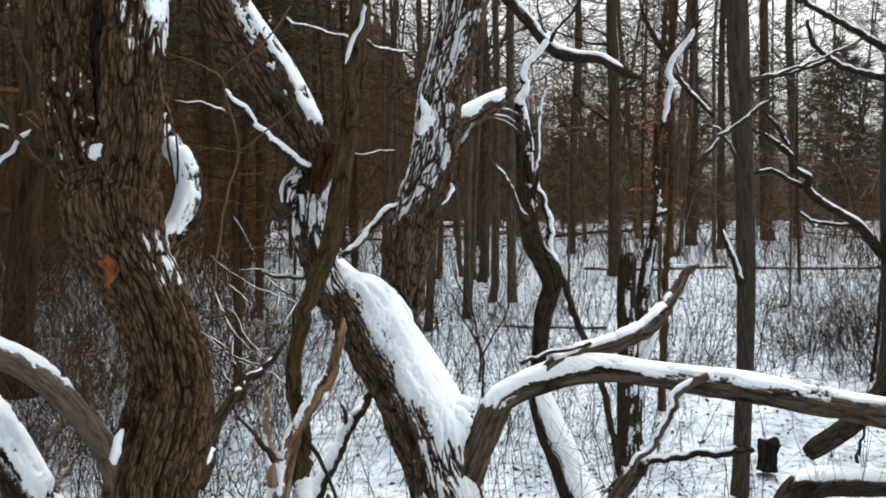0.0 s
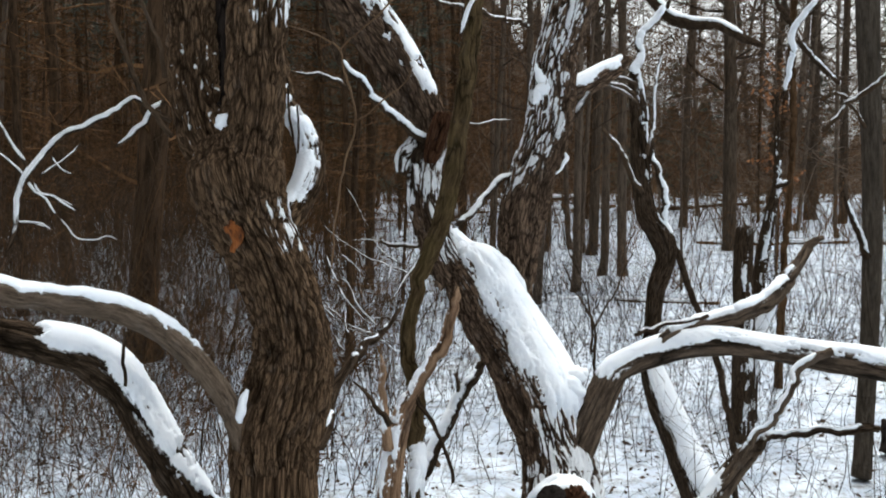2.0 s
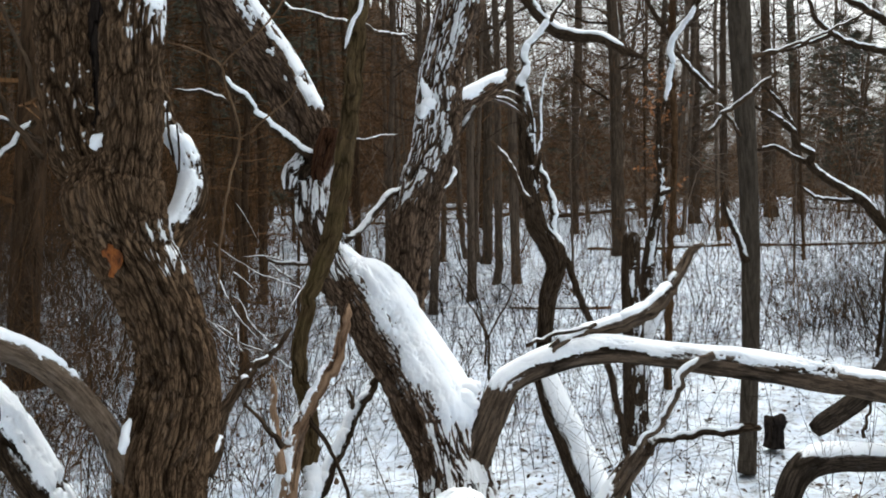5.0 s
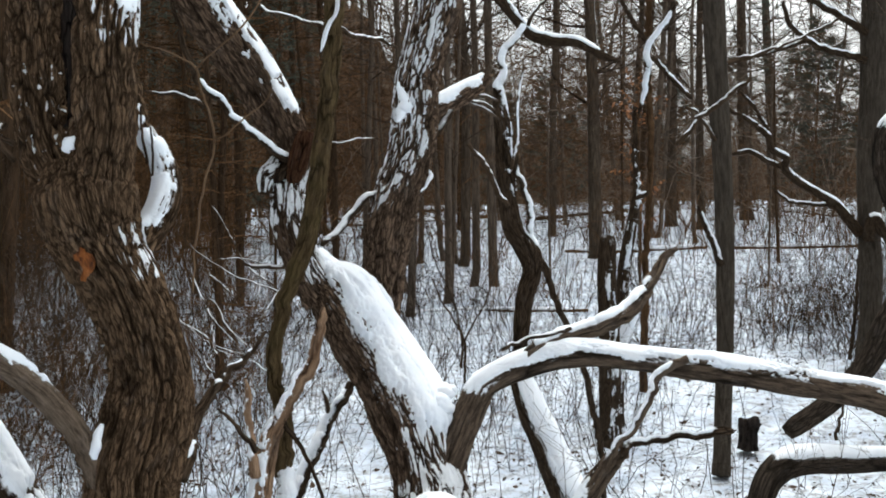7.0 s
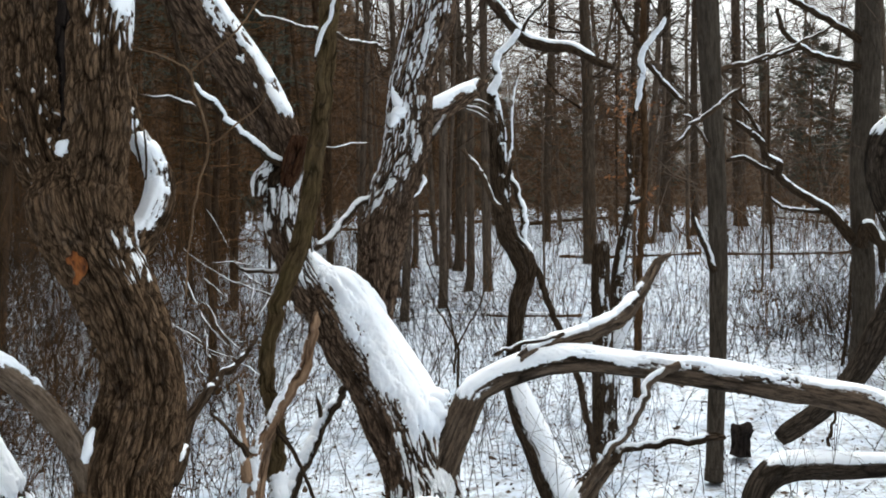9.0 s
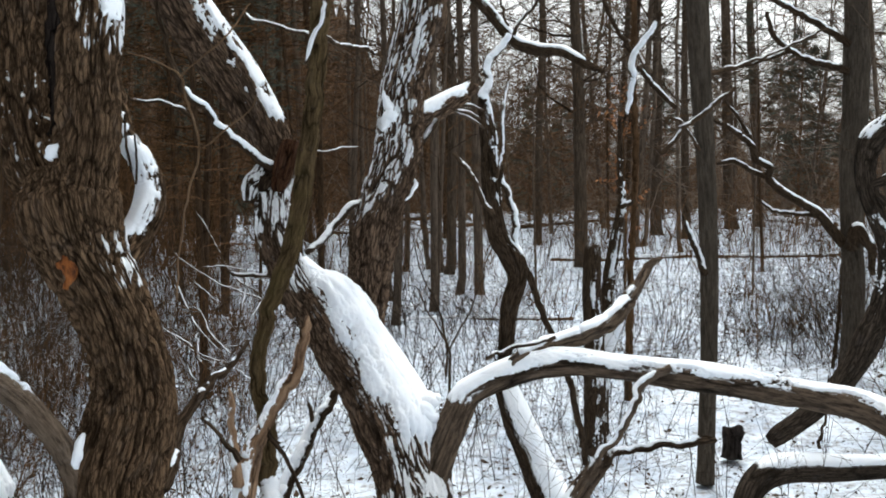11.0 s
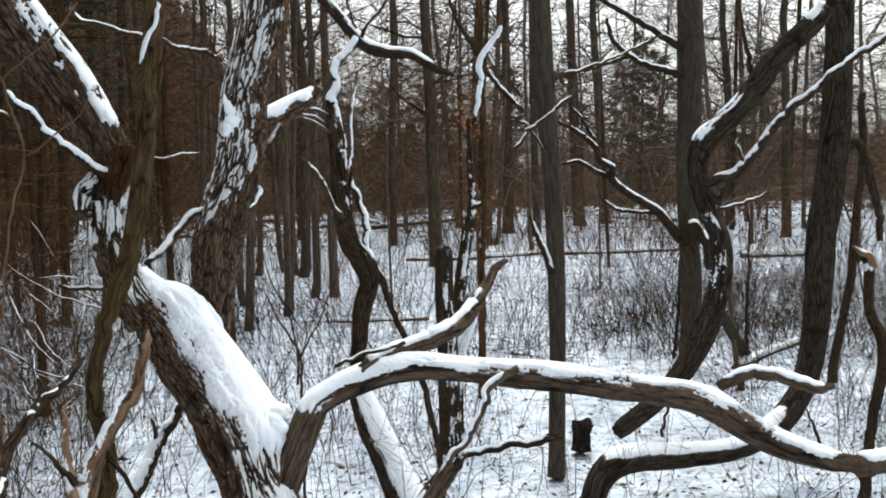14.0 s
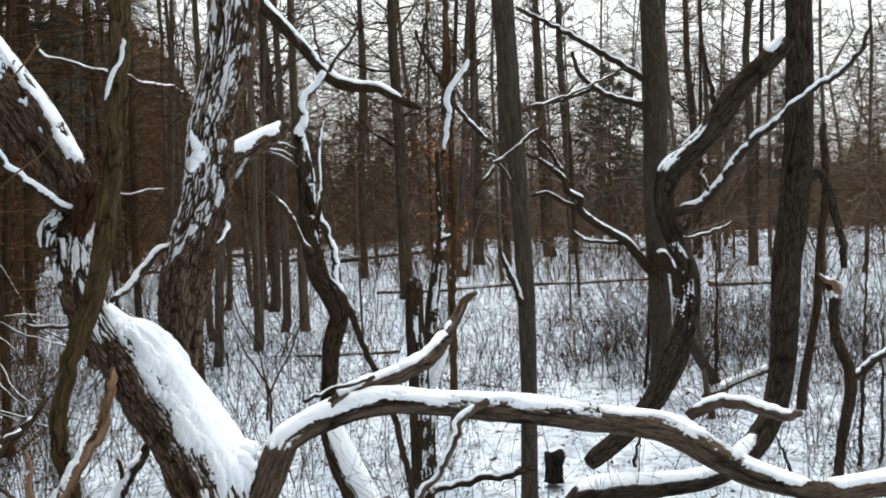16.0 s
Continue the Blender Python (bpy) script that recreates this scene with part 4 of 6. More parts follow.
# ---- the bent tree with snow in its crooks ----
tree_o = thing("tree", (0.75, 6.1, 0), "crooked thin tree with snow along its bends", "tree")
limb(tree_o, "trunk", [(0.677, 6.270, 3.146, 0.0222), (0.625, 6.276, 3.056, 0.0259), (0.551, 6.295, 2.990, 0.0260), (0.528, 6.292, 2.927, 0.0260), (0.546, 6.297, 2.847, 0.0260), (0.512, 6.303, 2.759, 0.0335), (0.517, 6.296, 2.618, 0.0447), (0.538, 6.298, 2.469, 0.0523), (0.547, 6.298, 2.287, 0.0561), (0.552, 6.291, 2.137, 0.0598), (0.570, 6.286, 1.962, 0.0599), (0.604, 6.275, 1.805, 0.0674), (0.686, 6.248, 1.669, 0.0785), (0.713, 6.229, 1.539, 0.0635), (0.658, 6.199, 1.356, 0.0557), (0.634, 6.164, 1.149, 0.0536), (0.607, 6.117, 0.880, 0.0624), (0.668, 6.052, 0.658, 0.0838), (0.749, 5.990, 0.470, 0.0940), (0.821, 5.919, 0.287, 0.1038), (0.886, 5.839, 0.112, 0.1096), (0.924, 5.792, -0.016, 0.1159), (0.938, 5.772, -0.006, 0.1190), (0.943, 5.764, -0.150, 0.1435)], dark_bark, 0.006, 0.04, 0.2, cap=[cap(0.005, 0.2, push=(0.1, -0.55, 0.7), rough=0.5, grain=12, part=(-0.1, 0.14)), cap(0.008, 0.98, push=(0.8, -0.5, 0.4), rough=0.8, grain=14, part=(0.10, 0.36)), cap(0.010, 0.78, push=(0.5, -0.2, 0.9), rough=0.4, grain=9, part=(0.36, 0.46)), cap(0.024, 0.16, push=(0.8, -0.35, 0.6), rough=0.3, grain=7, part=(0.62, 0.97))], lumps=0.12)
limb(tree_o, "limb", [(0.684, 6.258, 1.673, 0.0374), (0.781, 6.261, 1.577, 0.0263), (0.838, 6.247, 1.414, 0.0207), (0.895, 6.233, 1.271, 0.0207), (0.956, 6.220, 1.139, 0.0207), (1.026, 6.193, 0.936, 0.0211), (1.077, 6.155, 0.718, 0.0212), (1.120, 6.112, 0.503, 0.0212), (1.140, 6.084, 0.360, 0.0201), (1.140, 6.035, 0.188, 0.0189), (1.141, 6.010, 0.066, 0.0198), (1.141, 6.005, -0.150, 0.0236)], dark_bark, fine=0.012)
limb(tree_o, "limb", [(0.761, 6.216, 1.644, 0.0186), (0.712, 6.237, 1.737, 0.0224), (0.708, 6.252, 1.848, 0.0224), (0.706, 6.257, 1.979, 0.0224), (0.666, 6.256, 2.084, 0.0205), (0.630, 6.255, 2.174, 0.0186), (0.617, 6.261, 2.297, 0.0149)], dark_bark, fine=0.012, cap=cap(0.008, 0.2, push=(0.5, -0.5, 0.6), rough=0.5))
limb(tree_o, "twig", [(0.543, 6.082, 1.967, 0.0145), (0.478, 6.062, 2.076, 0.0181), (0.427, 6.039, 2.184, 0.0162), (0.369, 6.014, 2.273, 0.0161), (0.298, 5.988, 2.362, 0.0107)], near_twig, fine=0.01, cap=cap(0.0096, 0.3))
limb(tree_o, "twig", [(0.580, 6.176, 2.204, 0.0111), (0.614, 6.167, 2.342, 0.0111), (0.621, 6.158, 2.476, 0.0092), (0.636, 6.134, 2.709, 0.0092), (0.664, 6.109, 2.885, 0.0074)], near_twig, fine=0.012, cap=cap(0.0084, 0.3, push=(0.2, -0.6, 0.6)))

# ---- the snow-patched post and its neighbours ----
post = thing("dead_tree", (1.461, 7.400, 0.002), "broken dead trunk like a post with snow patches", "dead tree")
limb(post, "trunk", [(1.532, 7.853, 1.693, 0.0476), (1.527, 7.851, 1.627, 0.0714), (1.516, 7.831, 1.309, 0.0786), (1.521, 7.794, 0.984, 0.0833), (1.513, 7.738, 0.617, 0.0857), (1.506, 7.666, 0.257, 0.0905), (1.498, 7.590, -0.051, 0.1000), (1.495, 7.552, -0.009, 0.1050), (1.494, 7.545, -0.137, 0.1250)], dark_bark, fine=0.012, cap=[cap(0.008, 1.15, push=(0.3, -0.8, 0.4), rough=1.2, grain=14), cap(0.012, 0.3, rough=0.4, part=(-0.1, 0.06))], lumps=0.12)
stem_p = thing("dead_tree", (1.858, 9.123, 0.098), "thin leaning dead stem with a knob of snow", "dead tree")
limb(stem_p, "trunk", [(1.856, 8.266, 2.792, 0.0177), (1.859, 8.290, 2.451, 0.0228), (1.870, 8.297, 2.205, 0.0278), (1.879, 8.297, 2.032, 0.0354), (1.840, 8.304, 1.835, 0.0430), (1.799, 8.305, 1.612, 0.0506), (1.757, 8.299, 1.364, 0.0557), (1.732, 8.281, 1.117, 0.0557), (1.702, 8.242, 0.773, 0.0607), (1.667, 8.182, 0.386, 0.0658), (1.650, 8.152, 0.166, 0.0691), (1.647, 8.146, -0.103, 0.0822)], dark_bark, fine=0.012, cap=cap(0.010, 0.85, push=(0.3, -0.7, 0.5), rough=1.0, grain=9))
limb(stem_p, "twig", [(1.868, 8.248, 1.998, 0.0226), (1.915, 8.238, 2.027, 0.0252), (1.962, 8.227, 2.065, 0.0151)], dark_bark, fine=0.012, cap=cap(0.018, 0.15))
limb(stem_p, "twig", [(1.855, 8.055, 1.187, 0.0198), (1.764, 8.020, 0.999, 0.0443), (1.667, 7.980, 0.813, 0.0539), (1.586, 7.940, 0.676, 0.0342)], dark_bark, fine=0.012, cap=cap(0.024, 0.15, push=(0.2, -0.6, 0.7)))
icicle = thing("dead_tree", (2.749, 11.811, 0.237), "thin tree with a snow-crusted hanging branch", "dead tree")
limb(icicle, "trunk", [(2.100, 8.827, 4.851, 0.0271), (2.168, 9.067, 3.877, 0.0305), (2.177, 9.156, 3.360, 0.0305), (2.222, 9.217, 2.717, 0.0305), (2.215, 9.245, 2.115, 0.0305), (2.185, 9.244, 1.619, 0.0305), (2.158, 9.211, 1.068, 0.0339), (2.132, 9.153, 0.577, 0.0373), (2.119, 9.124, 0.269, 0.0392), (2.116, 9.119, -0.047, 0.0467)], far_bark, fine=0.015)
limb(icicle, "limb", [(2.356, 8.724, 3.778, 0.0164), (2.274, 8.771, 3.650, 0.0246), (2.172, 8.822, 3.506, 0.0296), (2.106, 8.856, 3.393, 0.0329), (2.112, 8.884, 3.189, 0.0279), (2.086, 8.915, 2.984, 0.0230), (2.039, 8.944, 2.803, 0.0148)], dark_bark, fine=0.012, cap=cap(0.008, 0.04, push=(0, -0.7, 0.6)))
limb(icicle, "twig", [(2.177, 8.953, 3.329, 0.0249), (2.273, 8.914, 3.191, 0.0248), (2.367, 8.869, 3.079, 0.0247), (2.509, 8.813, 2.915, 0.0164)], dark_bark, fine=0.012, cap=cap(0.008, 0.3))
limb(icicle, "twig", [(2.122, 8.946, 3.460, 0.0249), (2.009, 8.911, 3.612, 0.0221), (1.895, 8.868, 3.787, 0.0165), (1.805, 8.811, 3.981, 0.0137)], dark_bark, fine=0.012)

# ---- straight trunk with a long drooping limb, and the high limb ----
tree_r = thing("tree", (-0.166, 8.478, 0.054), "thin dark tree with a long snow-lined limb", "tree")
limb(tree_r, "trunk", [(0.284, 7.910, 4.842, 0.0500), (0.163, 8.098, 4.259, 0.0600), (0.044, 8.247, 3.633, 0.0625), (-0.033, 8.326, 3.164, 0.0625), (-0.123, 8.388, 2.534, 0.0650), (-0.235, 8.399, 1.790, 0.0675), (-0.295, 8.360, 1.194, 0.0700), (-0.253, 8.282, 0.603, 0.0700), (-0.170, 8.193, 0.145, 0.0750), (-0.128, 8.149, 0.076, 0.0788), (-0.120, 8.140, -0.111, 0.0938)], dark_bark, fine=0.02)
limb(tree_r, "limb", [(0.195, 8.109, 4.215, 0.0510), (0.420, 8.100, 3.976, 0.0548), (0.597, 8.073, 3.781, 0.0503), (0.720, 8.033, 3.631, 0.0499), (0.856, 7.992, 3.458, 0.0537), (0.966, 7.935, 3.358, 0.0553), (1.120, 7.862, 3.307, 0.0488), (1.270, 7.782, 3.283, 0.0445), (1.373, 7.714, 3.216, 0.0401), (1.473, 7.645, 3.141, 0.0318), (1.585, 7.570, 3.075, 0.0158)], dark_bark, fine=0.012, cap=cap(0.008, 0.60, push=(0.1, -0.3, 0.9), rough=0.3))
limb(tree_r, "limb", [(0.885, 7.830, 3.428, 0.0167), (0.929, 7.805, 3.537, 0.0155), (1.019, 7.777, 3.621, 0.0143), (1.128, 7.725, 3.788, 0.0119)], dark_bark, fine=0.012, cap=cap(0.0096, 0.3))
limb(tree_r, "limb", [(0.839, 7.823, 3.495, 0.0119), (0.792, 7.801, 3.628, 0.0107), (0.744, 7.758, 3.845, 0.0083)], dark_bark, fine=0.012)

# ---- the tree with the raised broken arm ----
tree_l = thing("tree", (3.221, 7.478, 0.036), "crooked dark tree with a raised broken arm tipped with snow", "tree")
limb(tree_l, "trunk", [(3.725, 5.727, 3.272, 0.0504), (3.665, 5.784, 3.183, 0.0672), (3.545, 5.863, 3.058, 0.0704), (3.431, 5.936, 2.918, 0.0769), (3.347, 5.986, 2.773, 0.0802), (3.260, 6.030, 2.649, 0.0766), (3.144, 6.085, 2.532, 0.0798), (3.038, 6.130, 2.421, 0.0830), (2.998, 6.141, 2.278, 0.0686), (3.007, 6.131, 2.121, 0.0656), (3.060, 6.094, 1.925, 0.0626), (3.111, 6.053, 1.768, 0.0683), (3.112, 6.030, 1.556, 0.0768), (3.058, 6.024, 1.326, 0.0823), (2.977, 6.028, 1.136, 0.0920), (2.876, 6.035, 0.947, 0.0787), (2.748, 6.050, 0.777, 0.0720), (2.590, 6.075, 0.628, 0.0688), (2.427, 6.101, 0.506, 0.0653), (2.361, 6.104, 0.456, 0.0522)], grey_bark, 0.003, 0.028, 0.12, cap=[cap(0.012, 0.35, push=(-0.3, -0.1, 0.9), rough=0.5, part=(-0.1, 0.045)), cap(0.006, 0.76, push=(-0.6, -0.1, 0.8), rough=0.6, grain=9, part=(0.20, 0.36)), cap(0.008, 1.1, push=(-0.6, -0.5, 0.6), rough=1.0, grain=8, part=(0.44, 0.7))], lumps=0.08)
limb(tree_l, "limb", [(2.997, 6.146, 2.095, 0.0283), (3.030, 6.074, 2.139, 0.0301), (3.104, 6.022, 2.166, 0.0361), (3.174, 5.972, 2.186, 0.0390), (3.233, 5.924, 2.262, 0.0330), (3.321, 5.855, 2.396, 0.0299), (3.420, 5.772, 2.549, 0.0284), (3.487, 5.709, 2.641, 0.0268), (3.566, 5.639, 2.706, 0.0223), (3.627, 5.573, 2.799, 0.0208), (3.753, 5.459, 2.907, 0.0193), (3.860, 5.354, 2.995, 0.0177), (3.934, 5.265, 3.101, 0.0133), (3.962, 5.194, 3.258, 0.0103)], grey_bark, fine=0.012, cap=cap(0.0108, 0.25, rough=0.3))
limb(tree_l, "twig", [(3.217, 5.917, 2.281, 0.0140), (3.198, 5.925, 2.339, 0.0140), (3.178, 5.932, 2.404, 0.0140), (3.210, 5.913, 2.440, 0.0100)], near_twig, fine=0.01, cap=cap(0.008, 0.3))
limb(tree_l, "twig", [(3.033, 6.017, 2.053, 0.0239), (3.072, 5.998, 2.013, 0.0239), (3.096, 5.986, 2.058, 0.0179), (3.106, 5.980, 2.103, 0.0120)], grey_bark, fine=0.01, cap=cap(0.0084, 0.15))
limb(tree_l, "twig", [(3.061, 6.003, 1.959, 0.0140), (3.160, 5.953, 1.987, 0.0140), (3.273, 5.892, 2.021, 0.0120), (3.368, 5.839, 2.086, 0.0080)], near_twig, fine=0.01, cap=cap(0.0064, 0.3))
limb(tree_l, "twig", [(3.360, 6.022, 2.824, 0.0205), (3.321, 6.021, 2.977, 0.0164), (3.278, 6.011, 3.167, 0.0123), (3.227, 5.984, 3.427, 0.0103)], grey_bark, fine=0.012)
limb(tree_l, "root_stub", [(3.146, 6.259, 1.360, 0.0400), (3.835, 7.451, 1.048, 0.0480), (4.529, 8.636, 0.729, 0.0560), (5.098, 9.546, 0.437, 0.0623), (5.369, 9.944, 0.263, 0.0652)], grey_bark, fine=0.015)
tree_m = thing("tree", (4.304, 9.204, 0.142), "tall straight tree with dark grey bark", "tree")
limb(tree_m, "trunk", [(4.338, 8.950, 6.336, 0.1262), (4.477, 9.295, 5.351, 0.1317), (4.580, 9.568, 4.254, 0.1373), (4.632, 9.706, 3.371, 0.1290), (4.641, 9.785, 2.454, 0.1290), (4.639, 9.789, 1.708, 0.1141), (4.640, 9.759, 1.210, 0.1141), (4.621, 9.713, 0.716, 0.1093), (4.554, 9.677, 0.288, 0.1046), (4.520, 9.643, 0.035, 0.1189), (4.513, 9.631, -0.037, 0.1331)], smooth_bark, fine=0.014)
limb(tree_m, "stub", [(4.532, 9.610, 1.531, 0.0631), (4.593, 9.591, 1.744, 0.0694), (4.659, 9.556, 1.650, 0.0631), (4.718, 9.521, 1.527, 0.0442), (4.708, 9.510, 1.284, 0.0316)], dark_bark, fine=0.012, cap=cap(0.010, 0.5, rough=0.5))
limb(tree_m, "limb", [(4.522, 9.728, 1.589, 0.0573), (4.389, 9.762, 1.767, 0.0540), (4.271, 9.784, 1.919, 0.0507), (4.111, 9.820, 2.023, 0.0442), (3.905, 9.869, 2.165, 0.0409), (3.782, 9.881, 2.292, 0.0408), (3.785, 9.845, 2.402, 0.0376), (3.650, 9.860, 2.479, 0.0375), (3.583, 9.844, 2.632, 0.0343), (3.402, 9.865, 2.789, 0.0248), (3.191, 9.893, 2.904, 0.0155)], dark_bark, fine=0.012, cap=cap(0.0075, 0.48, rough=0.3))
limb(tree_m, "twig", [(3.789, 9.932, 2.306, 0.0284), (3.646, 9.948, 2.360, 0.0283), (3.462, 9.973, 2.470, 0.0251), (3.277, 10.000, 2.444, 0.0156)], dark_bark, fine=0.012, cap=cap(0.0075, 0.48))
limb(tree_m, "twig", [(3.625, 9.875, 2.572, 0.0219), (3.597, 9.878, 2.696, 0.0219), (3.482, 9.901, 2.914, 0.0188), (3.337, 9.932, 3.102, 0.0125)], dark_bark, fine=0.012, cap=cap(0.008, 0.3))
limb(tree_m, "twig", [(4.283, 9.844, 1.894, 0.0255), (4.058, 9.938, 1.913, 0.0191), (3.887, 10.005, 1.950, 0.0191), (3.715, 10.069, 2.081, 0.0127)], dark_bark, fine=0.012, cap=cap(0.008, 0.3))
limb(tree_m, "limb", [(4.525, 9.646, 3.363, 0.0382), (4.352, 9.693, 3.431, 0.0350), (4.150, 9.750, 3.488, 0.0317), (3.943, 9.791, 3.629, 0.0285), (3.791, 9.802, 3.782, 0.0253), (3.719, 9.769, 3.987, 0.0189)], dark_bark, fine=0.012, cap=cap(0.0075, 0.48))
limb(tree_m, "limb", [(4.515, 9.611, 3.630, 0.0382), (4.283, 9.663, 3.801, 0.0350), (4.020, 9.718, 3.979, 0.0317), (3.755, 9.768, 4.138, 0.0285), (3.487, 9.809, 4.294, 0.0253), (3.130, 9.861, 4.481, 0.0189)], dark_bark, fine=0.012, cap=cap(0.0075, 0.48))
limb(tree_m, "twig", [(3.994, 9.839, 3.606, 0.0223), (3.759, 9.907, 3.525, 0.0191), (3.519, 9.967, 3.461, 0.0158), (3.335, 10.000, 3.417, 0.0095)], dark_bark, fine=0.012, cap=cap(0.0064, 0.2))

# ---- the tree whose base lies along the ground ----
tree_k = thing("tree", (2.334, 6.419, 0.000), "dark tree whose trunk bends down into a snow-topped log", "tree")
limb(tree_k, "trunk", [(3.956, 5.899, 4.855, 0.0838), (4.072, 6.079, 4.242, 0.0905), (4.139, 6.209, 3.690, 0.0939), (4.162, 6.255, 3.298, 0.0969), (4.168, 6.289, 2.896, 0.0999), (4.155, 6.307, 2.529, 0.1095), (4.116, 6.321, 2.118, 0.1083), (4.047, 6.318, 1.789, 0.1021), (4.007, 6.292, 1.460, 0.0988), (3.959, 6.254, 1.135, 0.0956), (3.889, 6.222, 0.855, 0.0924), (3.752, 6.118, 0.659, 0.0850), (3.555, 6.035, 0.489, 0.0913), (3.327, 5.976, 0.373, 0.0803), (3.085, 5.916, 0.329, 0.0755), (2.752, 5.904, 0.320, 0.0827), (2.452, 5.956, 0.316, 0.0907), (2.279, 5.941, 0.288, 0.0956), (2.154, 5.886, 0.200, 0.0861), (2.085, 5.858, 0.039, 0.0803), (2.051, 5.844, 0.014, 0.0843), (2.044, 5.841, -0.150, 0.1003)], grey_bark, 0.003, 0.028, 0.12, cap=[cap(0.012, 0.55, push=(0, -0.15, 1), rough=0.15, grain=6, part=(0.68, 0.95))], lumps=0.07)
limb(tree_k, "limb", [(4.251, 6.345, 2.365, 0.0362), (4.330, 6.290, 2.402, 0.0317), (4.394, 6.254, 2.192, 0.0317), (4.438, 6.224, 1.943, 0.0271), (4.447, 6.209, 1.695, 0.0226)], grey_bark, fine=0.014)
limb(tree_k, "vine", [(3.998, 6.277, 2.161, 0.0074), (4.012, 6.256, 2.445, 0.0065), (4.054, 6.209, 2.684, 0.0065), (4.061, 6.163, 2.999, 0.0056)], near_twig, fine=0.012)
limb(tree_k, "vine", [(4.030, 6.254, 2.262, 0.0074), (4.109, 6.206, 2.075, 0.0074), (4.169, 6.165, 1.869, 0.0065), (4.195, 6.141, 1.706, 0.0065), (4.214, 6.110, 1.464, 0.0056), (4.229, 6.072, 1.223, 0.0056)], near_twig, fine=0.012)
snag_r = thing("broken_sapling", (4.101, 5.865, 0.000), "winding broken sapling with a pale torn top", "dead sapling")
limb(snag_r, "trunk", [(4.192, 6.139, 1.646, 0.0210), (4.251, 6.095, 1.585, 0.0330), (4.254, 6.056, 1.506, 0.0358), (4.222, 6.032, 1.348, 0.0357), (4.219, 5.981, 1.173, 0.0386), (4.244, 5.908, 1.022, 0.0414), (4.219, 5.863, 0.852, 0.0412), (4.151, 5.834, 0.646, 0.0382), (4.081, 5.800, 0.443, 0.0351), (4.016, 5.749, 0.227, 0.0350), (3.968, 5.710, 0.010, 0.0379), (3.944, 5.690, 0.004, 0.0398), (3.939, 5.686, -0.150, 0.0474)], dark_bark, fine=0.012, cap=cap(0.012, 0.3, part=(0, 0.12)))
limb(snag_r, "torn_top", [(4.153, 6.107, 1.677, 0.0066), (4.200, 6.072, 1.636, 0.0158), (4.247, 6.037, 1.595, 0.0236), (4.262, 6.021, 1.524, 0.0263)], tan_wood, 0.004, 0.02, 0.1, cap=cap(0.008, 0.5), label="pale torn wood with snow")
limb(snag_r, "limb", [(4.241, 5.893, 0.925, 0.0304), (4.331, 5.846, 1.025, 0.0304), (4.452, 5.772, 1.125, 0.0261), (4.623, 5.655, 1.245, 0.0217)], dark_bark, fine=0.012, cap=cap(0.0096, 0.3))
trunk_s = thing("tree", (6.486, 9.801, 0.219), "thin tree leaning behind a darker trunk", "tree")
limb(trunk_s, "trunk", [(5.797, 8.389, 3.018, 0.0339), (5.822, 8.423, 2.359, 0.0339), (5.791, 8.504, 1.691, 0.0378), (5.779, 8.542, 1.239, 0.0418), (5.724, 8.592, 0.840, 0.0420), (5.670, 8.633, 0.495, 0.0461), (5.642, 8.654, 0.271, 0.0484), (5.637, 8.658, 0.000, 0.0576)], dark_bark, fine=0.014)

# ---- black stump ----
stump = thing("stump", (2.615, 7.574, 0.029), "small rotten black stump with a notched top in snow", "stump")
limb(stump, "body", [(2.520, 7.286, 0.251, 0.0919), (2.514, 7.281, 0.225, 0.0840), (2.505, 7.268, 0.158, 0.0720), (2.496, 7.253, 0.090, 0.0760), (2.488, 7.242, 0.040, 0.0879)], black_wood, 0.012, 0.03, 0.1, lumps=0.2)
limb(stump, "point", [(2.554, 7.231, 0.299, 0.0187), (2.544, 7.228, 0.273, 0.0421), (2.526, 7.226, 0.238, 0.0514)], black_wood, fine=0.01, lumps=0.3)
limb(stump, "point", [(2.434, 7.268, 0.279, 0.0140), (2.448, 7.257, 0.255, 0.0304), (2.461, 7.243, 0.218, 0.0421)], black_wood, fine=0.01, lumps=0.3)

# ---- saplings near by ----
for spec in (
    [(0.050, 5.486, 1.553, 0.0039), (0.113, 5.473, 1.422, 0.0049), (0.176, 5.458, 1.308, 0.0059), (0.223, 5.442, 1.211, 0.0069), (0.231, 5.422, 1.083, 0.0079), (0.230, 5.386, 0.893, 0.0088), (0.229, 5.368, 0.313, 0.0093), (0.229, 5.364, -0.150, 0.0111)],
    [(0.443, 5.475, 1.630, 0.0039), (0.386, 5.469, 1.500, 0.0049), (0.318, 5.457, 1.355, 0.0059), (0.230, 5.441, 1.204, 0.0069)],
    [(0.040, 5.508, 1.780, 0.0029), (0.081, 5.498, 1.618, 0.0039), (0.169, 5.480, 1.438, 0.0049), (0.214, 5.447, 1.198, 0.0069), (0.210, 5.421, 1.041, 0.0079)],
):
    sap = thing("sapling", (spec[-1][0], spec[-1][1], 0), "thin dark forked sapling standing in snow", "sapling")
    limb(sap, "stem", spec, dark_bark, fine=0.01)

